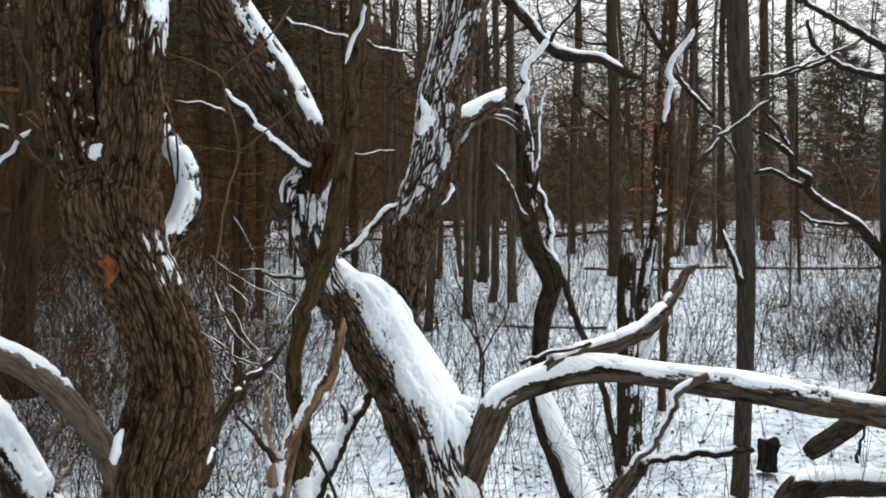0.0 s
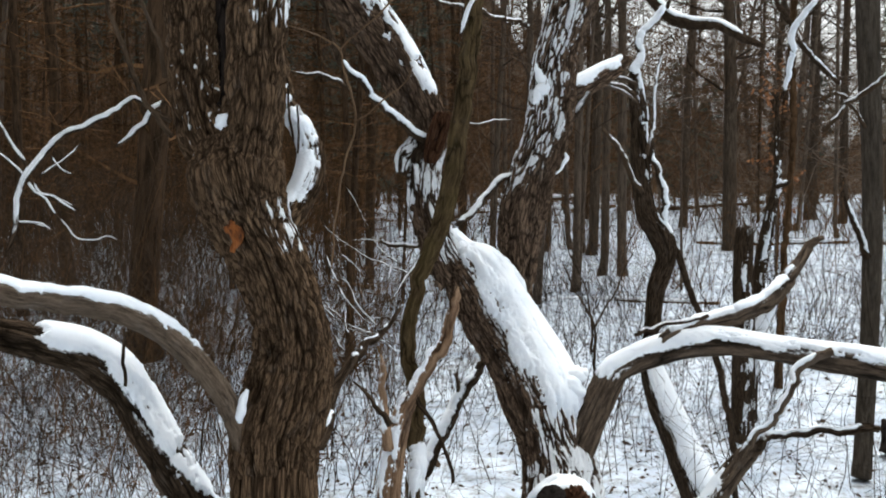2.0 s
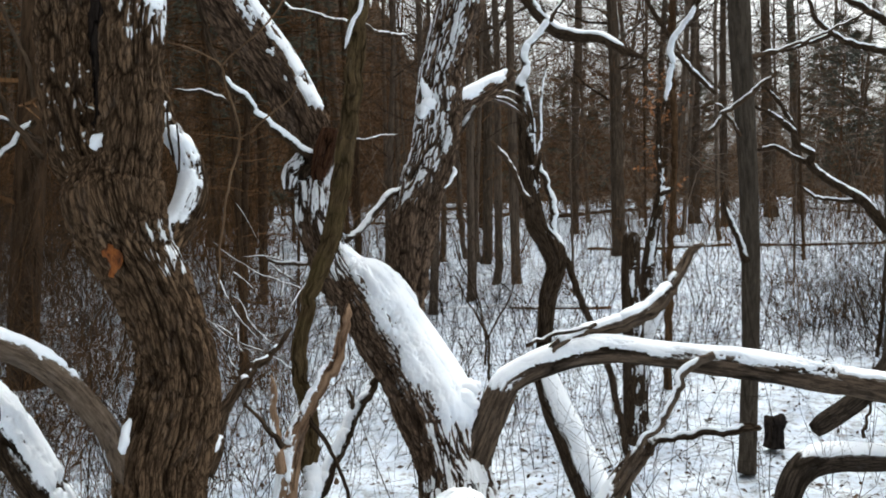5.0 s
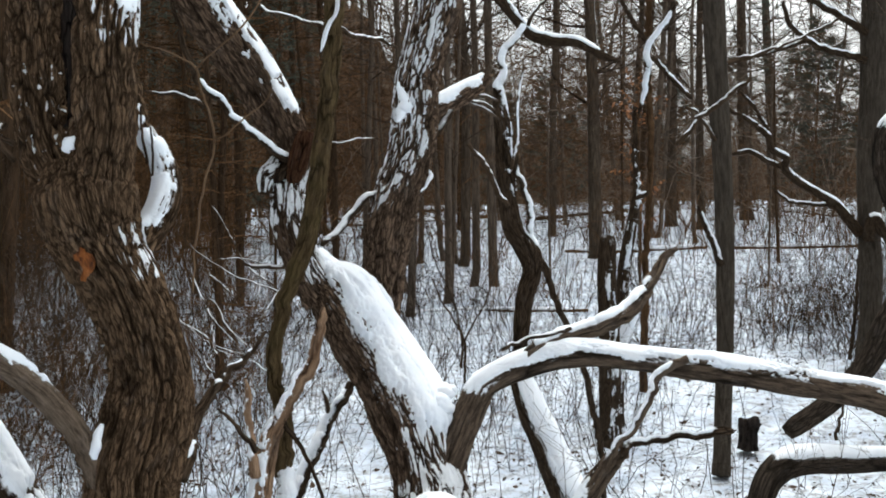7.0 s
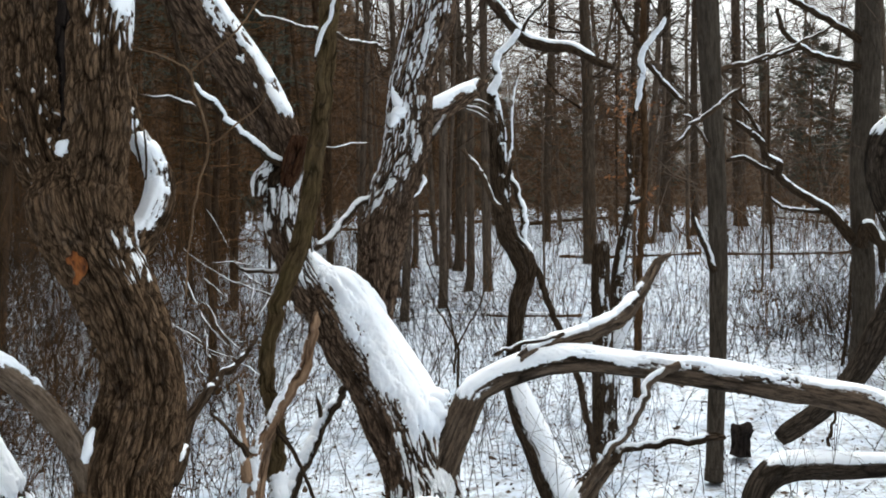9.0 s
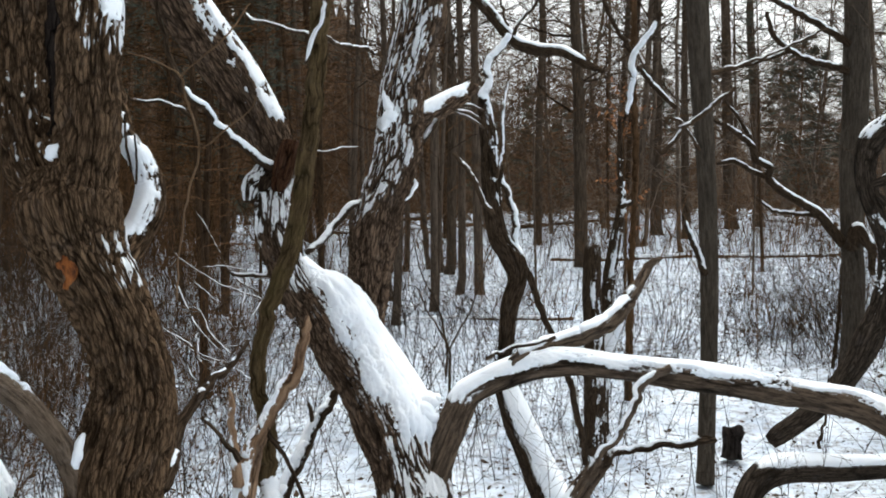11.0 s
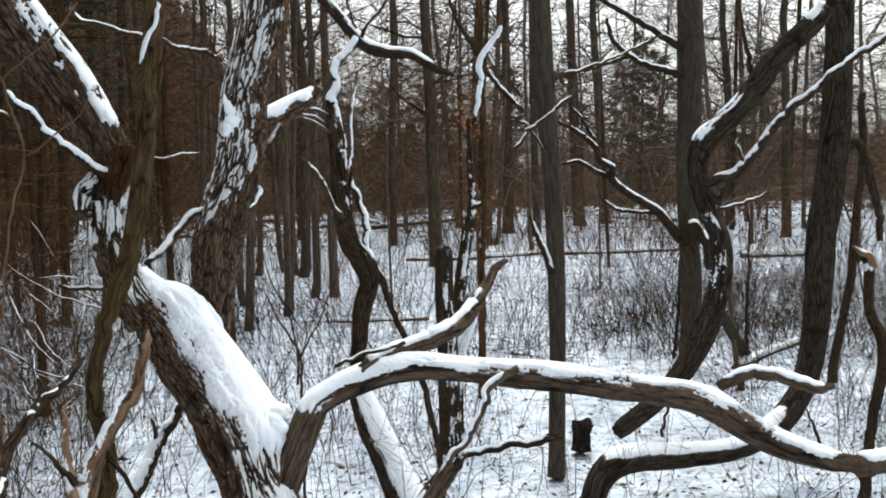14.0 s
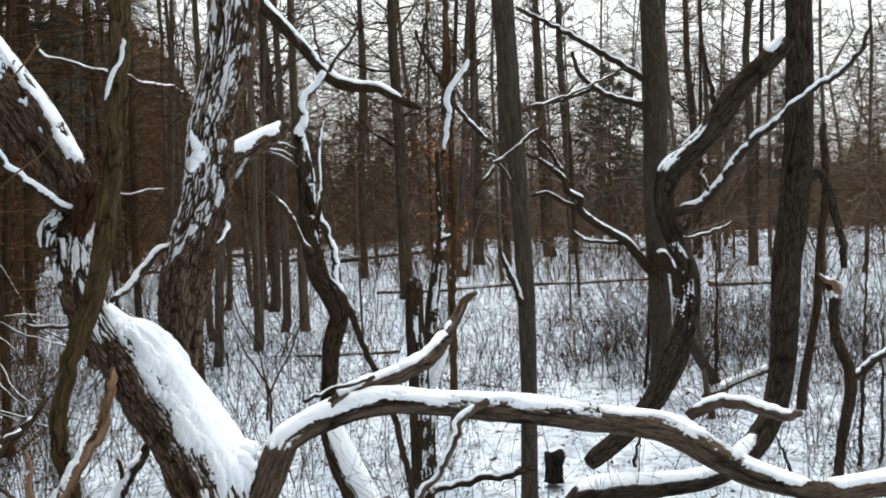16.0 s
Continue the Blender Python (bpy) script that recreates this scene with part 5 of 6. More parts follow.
for spec in (
    [(5.359, 9.804, 1.857, 0.0102), (5.356, 9.797, 1.283, 0.0140), (5.321, 9.797, 0.711, 0.0178), (5.320, 9.790, 0.182, 0.0217), (5.315, 9.789, 0.061, 0.0242)],
    [(4.749, 10.148, 2.204, 0.0091), (4.711, 10.147, 1.557, 0.0156), (4.671, 10.146, 0.844, 0.0195), (4.602, 10.153, 0.197, 0.0221), (4.591, 10.154, 0.081, 0.0260)],
    [(3.401, 7.555, 0.624, 0.0058), (3.379, 7.557, 0.407, 0.0096), (3.356, 7.559, 0.191, 0.0125), (3.331, 7.563, 0.018, 0.0145), (3.323, 7.563, -0.073, 0.0164)],
    [(5.083, 6.793, 1.863, 0.0069), (5.041, 6.796, 1.360, 0.0101), (5.012, 6.795, 0.857, 0.0138), (4.971, 6.797, 0.354, 0.0156), (4.942, 6.798, -0.035, 0.0183), (4.934, 6.799, -0.127, 0.0202)],
    [(5.247, 6.851, 1.253, 0.0070), (5.216, 6.850, 0.697, 0.0111), (5.203, 6.847, 0.233, 0.0139), (5.165, 6.851, -0.054, 0.0158), (5.162, 6.851, -0.138, 0.0186)],
    [(4.179, 6.767, 0.378, 0.0071), (4.227, 6.755, 0.264, 0.0098), (4.275, 6.742, 0.142, 0.0125), (4.296, 6.736, 0.016, 0.0143), (4.292, 6.736, -0.096, 0.0152)],
):
    sap = thing("sapling", (spec[-1][0], spec[-1][1], float(height(spec[-1][0], spec[-1][1]))), "slender upright dark sapling standing in the snowy clearing", "sapling")
    limb(sap, "stem", spec, dark_bark, fine=0.012)

# ---- snow-lined twigs on the side branch, and a heap of fallen tops ----


def twig_fan(parent, start, toward, count, length, r, seed, spread=0.5, loose=0.02):
    """Crooked twigs that fan out from one place, with snow on them."""
    g = np.random.default_rng(seed)
    way = np.array(toward, float) - np.array(start, float)
    way /= np.linalg.norm(way)
    for k in range(count):
        p, d, out = np.array(start, float) + g.normal(0, length * loose, 3), way + g.normal(0, spread, 3), []
        n = 5
        for i in range(n):
            out.append((*p, r * (1 - 0.7 * i / (n - 1))))
            d = d / np.linalg.norm(d) + g.normal(0, 0.25, 3)
            p = p + d / np.linalg.norm(d) * length / (n - 1) * g.uniform(0.6, 1.2)
        limb(parent, "twig", out, near_twig, fine=0.008, cap=cap(r * 0.7, 0.35, rough=0.9, grain=12))


limb(tree_a, "twig", [(-1.547, 2.624, 2.005, 0.0050), (-1.527, 2.624, 1.975, 0.0043), (-1.503, 2.636, 1.955, 0.0038), (-1.475, 2.646, 1.905, 0.0027)], near_twig, fine=0.005, cap=cap(0.006, 0.05, push=(0, -0.4, 0.9), rough=0.7))
limb(tree_a, "twig", [(-1.538, 2.625, 2.011, 0.0050), (-1.516, 2.635, 1.972, 0.0043), (-1.483, 2.648, 1.962, 0.0040), (-1.455, 2.660, 1.938, 0.0037), (-1.423, 2.672, 1.913, 0.0027)], near_twig, fine=0.005, cap=cap(0.006, 0.05, push=(0, -0.4, 0.9), rough=0.7))
limb(tree_a, "twig", [(-1.578, 2.593, 1.890, 0.0036), (-1.541, 2.607, 1.886, 0.0033), (-1.505, 2.621, 1.882, 0.0033), (-1.482, 2.632, 1.861, 0.0020)], near_twig, fine=0.005, cap=cap(0.006, 0.05, push=(0, -0.4, 0.9), rough=0.7))
limb(tree_a, "twig", [(-1.475, 2.646, 1.905, 0.0027), (-1.450, 2.657, 1.875, 0.0025), (-1.426, 2.667, 1.841, 0.0025), (-1.381, 2.682, 1.832, 0.0024), (-1.344, 2.697, 1.843, 0.0024), (-1.309, 2.710, 1.828, 0.0020)], near_twig, fine=0.005, cap=cap(0.006, 0.05, push=(0, -0.4, 0.9), rough=0.7))
limb(tree_a, "twig", [(-1.493, 2.655, 2.083, 0.0027), (-1.469, 2.675, 2.042, 0.0025), (-1.441, 2.688, 2.027, 0.0017)], near_twig, fine=0.005, cap=cap(0.006, 0.05, push=(0, -0.4, 0.9), rough=0.7))
heap = thing("brush_pile", (-2.519, 12.326, 0.258), "heap of fallen branches with snow lying along them", "brush pile")
twig_fan(heap, (-1.269, 7.847, 1.073), (-1.891, 7.966, 1.497), 3, 1.2, 0.008, 11, 0.3, 0.15)
twig_fan(heap, (-1.938, 8.149, 1.340), (-1.269, 7.852, 1.119), 3, 1.0, 0.007, 12, 0.3, 0.15)
twig_fan(heap, (-1.462, 7.393, 0.999), (-1.583, 7.630, 1.606), 3, 0.9, 0.007, 13, 0.35, 0.15)
twig_fan(heap, (-1.671, 7.330, 0.880), (-1.882, 7.557, 1.525), 3, 0.9, 0.007, 14, 0.35, 0.15)
twig_fan(heap, (-1.090, 7.222, 0.800), (-1.546, 7.370, 0.960), 3, 0.8, 0.006, 15, 0.3, 0.2)

# ---- woodland ----


def strands(P, R, sides=3):
    """Thin tubes for many lines at once: P is lines x steps x 3, R lines x steps."""
    N, K, _ = P.shape
    d = P[:, -1] - P[:, 0]
    d /= np.linalg.norm(d, axis=1, keepdims=True) + 1e-9
    ref = np.where(np.abs(d[:, 2:]) > 0.8, np.array([[1.0, 0, 0]]), np.array([[0, 0, 1.0]]))
    u = np.cross(d, ref)
    u /= np.linalg.norm(u, axis=1, keepdims=True) + 1e-9
    v = np.cross(d, u)
    ang = np.linspace(0, 2 * np.pi, sides, endpoint=False)
    off = np.cos(ang)[None, :, None] * u[:, None] + np.sin(ang)[None, :, None] * v[:, None]
    V = P[:, :, None] + off[:, None] * R[:, :, None, None]
    f = ring_faces(K, sides)
    F = (f[None] + (np.arange(N) * K * sides)[:, None, None]).reshape(-1, 4)
    return V.reshape(-1, 3), F


def spikes(P, R):
    """Fine twig ends: three-sided points."""
    N = len(P)
    d = P[:, -1] - P[:, 0]
    d /= np.linalg.norm(d, axis=1, keepdims=True) + 1e-9
    ref = np.where(np.abs(d[:, 2:]) > 0.8, np.array([[1.0, 0, 0]]), np.array([[0, 0, 1.0]]))
    u = np.cross(d, ref)
    u /= np.linalg.norm(u, axis=1, keepdims=True) + 1e-9
    v = np.cross(d, u)
    r = R[:, :1]
    V = np.stack([P[:, 0] + u * r, P[:, 0] + (v * 0.87 - u * 0.5) * r, P[:, 0] - (v * 0.87 + u * 0.5) * r, P[:, -1]], 1)
    k = (np.arange(N) * 4)[:, None]
    F = np.stack([k + (0, 1, 3), k + (1, 2, 3), k + (2, 0, 3)], 1).reshape(-1, 3)
    return V.reshape(-1, 3), F


def sprays(rng, start, way, length, r0, K=4, bend=0.25, lift=0.0):
    """Lines that start at given places and wander off."""
    N = len(start)
    t = np.linspace(0, 1, K)[None, :, None]
    side = rng.normal(0, 1, (N, 1, 3)) * bend * length[:, None, None]
    kink = rng.normal(0, 1, (N, K, 3)) * 0.06 * length[:, None, None] * t
    P = start[:, None] + way[:, None] * length[:, None, None] * t + side * t**2 * 0.5 + kink
    P[:, :, 2] += lift * length[:, None] * t[:, :, 0] ** 2
    R = r0[:, None] * (1 - 0.75 * t[:, :, 0])
    return P, R


def off_from(rng, P, R, each, low=0.25):
    """Start places, ways and widths of side shoots on given lines."""
    N, K, _ = P.shape
    idx = np.repeat(np.arange(N), each)
    s = rng.uniform(low, 0.98, len(idx)) * (K - 1)
    k = np.minimum(s.astype(int), K - 2)
    w = (s - k)[:, None]
    at = P[idx, k] * (1 - w) + P[idx, k + 1] * w
    way = P[idx, k + 1] - P[idx, k]
    way /= np.linalg.norm(way, axis=1, keepdims=True) + 1e-9
    way = way + rng.normal(0, 0.6, way.shape)
    way /= np.linalg.norm(way, axis=1, keepdims=True)
    return at, way, R[idx, k] * 0.55


def joined(parts):
    V, F, n = [], [], 0
    for v, f in parts:
        V.append(v)
        F += (f + n).tolist()
        n += len(v)
    return np.vstack(V), F


def trunk_line(rng, tall, r, lean=0.03, K=9):
    t = np.linspace(0, 1, K)
    P = np.zeros((1, K, 3))
    P[0, :, 0] = np.cumsum(rng.normal(0, lean, K)) * tall / K + rng.normal(0, lean) * tall * t
    P[0, :, 1] = np.cumsum(rng.normal(0, lean, K)) * tall / K + rng.normal(0, lean) * tall * t
    t[1] = 0.35 / tall
    P[0, :, 2] = tall * t - 0.3 * (t == 0)
    P[0, 0, :2] = P[0, 1, :2] * 0.0
    R = (r * (1 - 0.72 * t) + r * 0.4 * (t == 0))[None]
    return P, R


def bare_tree(rng, tall, r, branches, first):
    P, R = trunk_line(rng, tall, r)
    trunk = strands(P, R, 9)
    h = np.sort(rng.uniform(first, tall * 0.97, branches))
    k = np.interp(h, P[0, :, 2], np.arange(P.shape[1]))
    i = np.minimum(k.astype(int), P.shape[1] - 2)
    at = P[0, i] * (1 - (k - i)[:, None]) + P[0, i + 1] * (k - i)[:, None]
    az = rng.uniform(0, 2 * np.pi, branches)
    up = rng.uniform(0.1, 0.9, branches)
    way = np.stack([np.cos(az), np.sin(az), up], -1)
    way /= np.linalg.norm(way, axis=1, keepdims=True)
    length = rng.uniform(0.5, 1.0, branches) * np.interp(h, [0, tall * 0.4, tall], [1.4, 3.4, 1.4])
    B, BR = sprays(rng, at, way, length, np.interp(h, [0, tall], [r * 0.28, r * 0.16]) * rng.uniform(0.5, 1, branches), 5, 0.35, 0.12)
    at, way, w = off_from(rng, B, BR, 5)
    C, CR = sprays(rng, at, way, rng.uniform(0.3, 1.0, len(at)), np.maximum(w, 0.004), 4, 0.3, 0.1)
    at, way, w = off_from(rng, C, CR, 4)
    D, DR = sprays(rng, at, way, rng.uniform(0.15, 0.55, len(at)), np.full(len(at), 0.004), 2, 0.3, 0.1)
    return trunk, joined([strands(B, BR), strands(C, CR), spikes(D, DR)])


def pine_tree(rng, tall, r, whorls, bare=0.55, lush=1.0):
    P, R = trunk_line(rng, tall, r, 0.012)
    trunk = strands(P, R, 9)
    n = whorls * 4
    h = np.repeat(np.linspace(1.2, tall * 0.96, whorls), 4) + rng.normal(0, 0.12, n)
    k = np.interp(h, P[0, :, 2], np.arange(P.shape[1]))
    i = np.minimum(k.astype(int), P.shape[1] - 2)
    at = P[0, i] * (1 - (k - i)[:, None]) + P[0, i + 1] * (k - i)[:, None]
    az = rng.uniform(0, 2 * np.pi, n)
    way = np.stack([np.cos(az), np.sin(az), rng.uniform(-0.15, 0.35, n)], -1)
    length = rng.uniform(0.4, 1.0, n) * np.interp(h, [0, tall * 0.55, tall], [1.0, 2.2, 0.5])
    B, BR = sprays(rng, at, way, length, np.full(n, 0.016), 4, 0.25, -0.05)
    at, way, w = off_from(rng, B, BR, 5, 0.15)
    C, CR = sprays(rng, at, way, rng.uniform(0.15, 0.6, len(at)), np.full(len(at), 0.005), 2, 0.3, 0.0)
    green = B[h > tall * bare]
    at, way, w = off_from(rng, green, np.ones(green.shape[:2]), int(26 * lush), 0.3)
    size = rng.uniform(0.12, 0.32, len(at)) * lush
    side = np.cross(way, rng.normal(0, 1, way.shape))
    side /= np.linalg.norm(side, axis=1, keepdims=True)
    tri = np.stack([at - side * size[:, None] * 0.07, at + side * size[:, None] * 0.07, at + way * size[:, None] + side * 0.012, at + way * size[:, None] - side * 0.012], 1)
    F = np.arange(len(at) * 4).reshape(-1, 4)
    return trunk, joined([strands(B, BR), spikes(C, CR)]), (tri.reshape(-1, 3), F)


# the tall stems go on upwards into bare crowns
for k, (parent, top, below, mat) in enumerate(list(TOPS)):
    g = np.random.default_rng(300 + k)
    p, r = np.array(top[:3]), top[3]
    way = p - np.array(below[:3])
    way /= np.linalg.norm(way)
    line = [(*(p - way * 0.06), r * 0.98), (*p, r)]
    for i in range(1, 8):
        way = way * 0.8 + np.array((0, 0.06, 0.3)) + g.normal(0, 0.08, 3)
        way /= np.linalg.norm(way)
        p = p + way * 0.75
        line.append((*p, r * (1 - i / 8.2)))
    limb(parent, "upper_stem", line, mat, fine=0.03)
    P = np.array(line)[None, 2:, :3]
    R = np.array(line)[None, 2:, 3]
    at, w2, r2 = off_from(g, P, R, 14, 0.2)
    w2[:, 2] = np.abs(w2[:, 2]) + 0.25
    B, BR = sprays(g, at, w2, g.uniform(0.8, 2.0, len(at)), r2, 5, 0.25, 0.1)
    at, w3, r3 = off_from(g, B, BR, 6, 0.2)
    w3[:, 2] = np.abs(w3[:, 2])
    C, CR = sprays(g, at, w3, g.uniform(0.3, 0.9, len(at)), np.maximum(r3, 0.003), 3, 0.3, 0.1)
    link_mesh("crown", *joined([strands(B, BR, 5), strands(C, CR)]), grey_twig, parent, smooth=False)["kind"] = "stuff"

rng = np.random.default_rng(11)
models = []
for k in range(6):
    tr, br = bare_tree(rng, rng.uniform(13, 18), rng.uniform(0.055, 0.09), 34, 1.6)
    root = thing("tree", (0, 0, 0), "bare deciduous tree with a slim brown trunk in the woods", "tree", "woodland trees")
    link_mesh("trunk", *tr, wood_grey, root)
    link_mesh("crown", *br, twig_bark if k % 3 == 0 else grey_twig, root, smooth=False)["kind"] = "stuff"
    models.append(root)
pines = []
for k in range(4):
    tr, br, nd = pine_tree(rng, rng.uniform(15, 19), rng.uniform(0.065, 0.10), 26)
    root = thing("pine_tree", (0, 0, 0), "tall dark pine with dead lower branches and a high crown", "tree", "woodland pines")
    link_mesh("trunk", *tr, pine_bark, root)
    link_mesh("crown", *br, twig_bark, root, smooth=False)["kind"] = "stuff"
    link_mesh("foliage", *nd, needle, root, smooth=False)["kind"] = "stuff"
    pines.append(root)

# places: (bearing to the right of +y in degrees, metres, size); the first ones are picked out, the rest are scattered
spots = []
picked = [
    (-0.56, 20.96, 1.01),
    (1.47, 14.91, 0.59),
    (2.17, 20.81, 0.82),
    (8.47, 36.74, 1.28),
    (13.76, 29.18, 1.02),
    (-12.11, 9.82, 0.52),
    (-13.59, 17.08, 0.52),
    (-23.95, 10.70, 1.80),
    (-28.05, 16.83, 1.48),
    (-30.59, 13.65, 0.90),
    (-12.58, 9.87, 0.48),
    (1.41, 21.87, 1.15),
    (-0.92, 16.43, 0.94),
    (11.73, 41.81, 1.80),
    (13.61, 28.90, 1.52),
    (28.42, 10.01, 0.45),
    (21.66, 69.08, 1.80),
]
for az, d, s in picked:
    spots.append((az, d, s, 1))
tries = 0
while len(spots) < 190 and tries < 9000:
    tries += 1
    az = rng.uniform(-46, 50)
    d = math.sqrt(rng.uniform(12.0**2, 46.0**2))
    if az > 8 and d < 34 and rng.random() < 0.55:
        continue
    if az > 1 and d > 20 and rng.random() < 0.6:
        continue
    if az > -6 and d < 15:
        continue
    x, y = d * math.sin(radians(az)), d * math.cos(radians(az))
    if any((x - q[1] * math.sin(radians(q[0]))) ** 2 + (y - q[1] * math.cos(radians(q[0]))) ** 2 < 1.1**2 for q in spots):
        continue
    spots.append((az, d, rng.choice([0.5, 0.65, 0.85, 1.15, 1.45]) * rng.uniform(0.85, 1.15) * (0.6 if d < 22 or az > 32 else 1.0), 0))
fresh = set(models + pines)
for az, d, s, fixed in spots:
    x, y = d * math.sin(radians(az)), d * math.cos(radians(az))
    pine = rng.random() < (0.85 if az < -5 else 0.2)
    src = (pines if pine else models)[int(rng.integers(4))] if not fixed else models[int(rng.integers(6))] if az > -6 else pines[int(rng.integers(4))]
    m = pose(x, y, float(height(x, y)) - 0.05, rng.normal(0, 2.2), rng.normal(0, 2.2), rng.uniform(0, 360))
    if src in fresh:
        fresh.discard(src)
        src.matrix_basis = m
        src.scale = (s, s, s)
    else:
        src_scale = tuple(src.scale)
        src.scale = (s, s, s)
        copy_thing(src, m)
        src.scale = src_scale
for src in list(fresh):
    src.location = (30 + 3 * len(src.name), -30, 1)

# thick straight boles that stand out from the woods: bearing, metres, radius
for az, d, r in ((-1.02, 13.8, 0.065), (1.23, 14.9, 0.062), (2.75, 17.0, 0.076), (4.24, 16.9, 0.086), (2.14, 20.4, 0.109), (10.4, 22.0, 0.165), (14.75, 35.0, 0.22), (16.2, 33.0, 0.15), (19.0, 40.0, 0.27), (20.5, 42.0, 0.24), (12.3, 40.0, 0.20), (7.6, 30.0, 0.13), (27.5, 38.0, 0.20), (30.5, 30.0, 0.15)):
    x, y = d * math.sin(radians(az)), d * math.cos(radians(az))
    tr, br = bare_tree(rng, rng.uniform(15, 18), r, 44, 3.0)
    bole = thing("tree", (x, y, float(height(x, y)) - 0.05), "tall bare tree with a thick dark straight trunk", "tree", "thick woodland trees")
    at_ = np.array((x, y, float(height(x, y)) - 0.05))
    link_mesh("trunk", tr[0] + at_, tr[1], bole_bark if r > 0.1 else wood_grey, bole)
    link_mesh("crown", br[0] + at_, br[1], grey_twig, bole, smooth=False)["kind"] = "stuff"

# evergreens at the far side of the clearing, and a sapling that kept its leaves
green_model = None
for x, y, z in ((16.773, 40.676, 3.821), (19.838, 45.892, 4.031), (18.844, 48.454, 4.186), (14.285, 53.084, 4.523), (24.298, 43.709, 3.824)):
    if green_model is None:
        tr, br, nd = pine_tree(rng, 12.0, 0.09, 30, 0.12, 1.5)
        green_model = thing("evergreen_tree", (0, 0, 0), "dark green evergreen tree at the far side of the clearing", "tree", "far evergreens")
        link_mesh("trunk", *tr, far_bark, green_model)
        link_mesh("crown", *br, twig_bark, green_model, smooth=False)["kind"] = "stuff"
        link_mesh("foliage", *nd, needle, green_model, smooth=False)["kind"] = "stuff"
        green_model.matrix_basis = pose(x, y, float(height(x, y)) - 0.05)
        green_model.scale = (0.72, 0.72, 0.72)
    else:
        copy_thing(green_model, pose(x, y, float(height(x, y)) - 0.05, 0, 0, rng.uniform(0, 360)))
for az, d in ((2.2, 47), (4.0, 41), (5.3, 52), (7.2, 44), (9.0, 50), (25.5, 40), (29, 47), (32.5, 38), (-11.5, 27)):
    x, y = d * math.sin(radians(az)), d * math.cos(radians(az))
    green_model.scale = (0.56, 0.56, 0.56) if az > 0 else (1.1, 1.1, 1.1)
    copy_thing(green_model, pose(x, y, float(height(x, y)) - 0.05, 0, 0, rng.uniform(0, 360)))
green_model.scale = (0.72, 0.72, 0.72)
x, y, z = (3.347, 14.643, 2.469)
beech = thing("leafy_sapling", (x, y, float(height(x, y)) - 0.03), "slender sapling with rust-brown dead leaves still hanging", "sapling")
P, R = trunk_line(rng, 3.4, 0.018, 0.03)
P = P + np.array((x, y, float(height(x, y)) - 0.03))
at, way, w = off_from(rng, P, R, 22, 0.35)
B, BR = sprays(rng, at, way, rng.uniform(0.3, 0.7, len(at)), np.full(len(at), 0.006), 3, 0.3)
link_mesh("stem", *strands(P, R, 6), twig_bark, beech)
link_mesh("crown", *strands(B, BR), twig_bark, beech)["kind"] = "stuff"
at, way, w = off_from(rng, B, BR, 16, 0.2)
side = np.cross(way, rng.normal(0, 1, way.shape))
side /= np.linalg.norm(side, axis=1, keepdims=True)
way[:, 2] -= 0.5
long_ = rng.uniform(0.05, 0.09, len(at))[:, None]
blade = np.stack([at, at + way * long_ * 0.5 + side * long_ * 0.28, at + way * long_, at + way * long_ * 0.5 - side * long_ * 0.28], 1)
link_mesh("foliage", blade.reshape(-1, 3), np.arange(len(at) * 4).reshape(-1, 4), rust_leaf, beech, smooth=False)["kind"] = "stuff"

# ---- farther woods, one mass ----


def far_mass(name, count, near, far_, az0, az1, mat, label):
    az = np.radians(rng.uniform(az0, az1, count))
    d = np.sqrt(rng.uniform(near**2, far_**2, count))
    x, y = d * np.sin(az), d * np.cos(az)
    z = height(x, y)
    tall = rng.uniform(11, 19, count)
    base = np.stack([x, y, z - 0.2], -1)
    way = np.stack([rng.normal(0, 0.055, count), rng.normal(0, 0.055, count), np.ones(count)], -1)
    P, R = sprays(rng, base, way, tall, rng.uniform(0.04, 0.15, count), 6, 0.04)
    at, w2, r2 = off_from(rng, P, R, 18, 0.1)
    w2[:, 2] = np.abs(w2[:, 2]) * 0.5
    B, BR = sprays(rng, at, w2, rng.uniform(0.8, 2.6, len(at)), np.full(len(at), 0.022), 3, 0.3, 0.1)
    at, w3, r3 = off_from(rng, B, BR, 3, 0.2)
    C, CR = sprays(rng, at, w3, rng.uniform(0.4, 1.3, len(at)), np.full(len(at), 0.016), 2, 0.3, 0.1)
    ob = link_mesh(name, *joined([strands(P, R, 5), strands(B, BR), spikes(C, CR)]), mat, smooth=False)
    return tagged(ob, label, "woods", kind="stuff")


far_mass("far_woods", 300, 46, 105, -50, 52, far_haze, "mass of bare brown trees in the distance")
far_mass("far_pines", 220, 40, 80, -50, -3, far_bark, "dense dark mass of trees in the distance")
far_mass("far_pines", 80, 18, 60, 40, 56, far_bark, "dense dark trees beyond the clearing")
# out of view: added to keep sky light off the forked tree's front
far_mass("near_woods", 150, 7, 30, 195, 305, far_bark, "unseen dark trees added behind to shade the forked tree")

# ---- undergrowth ----


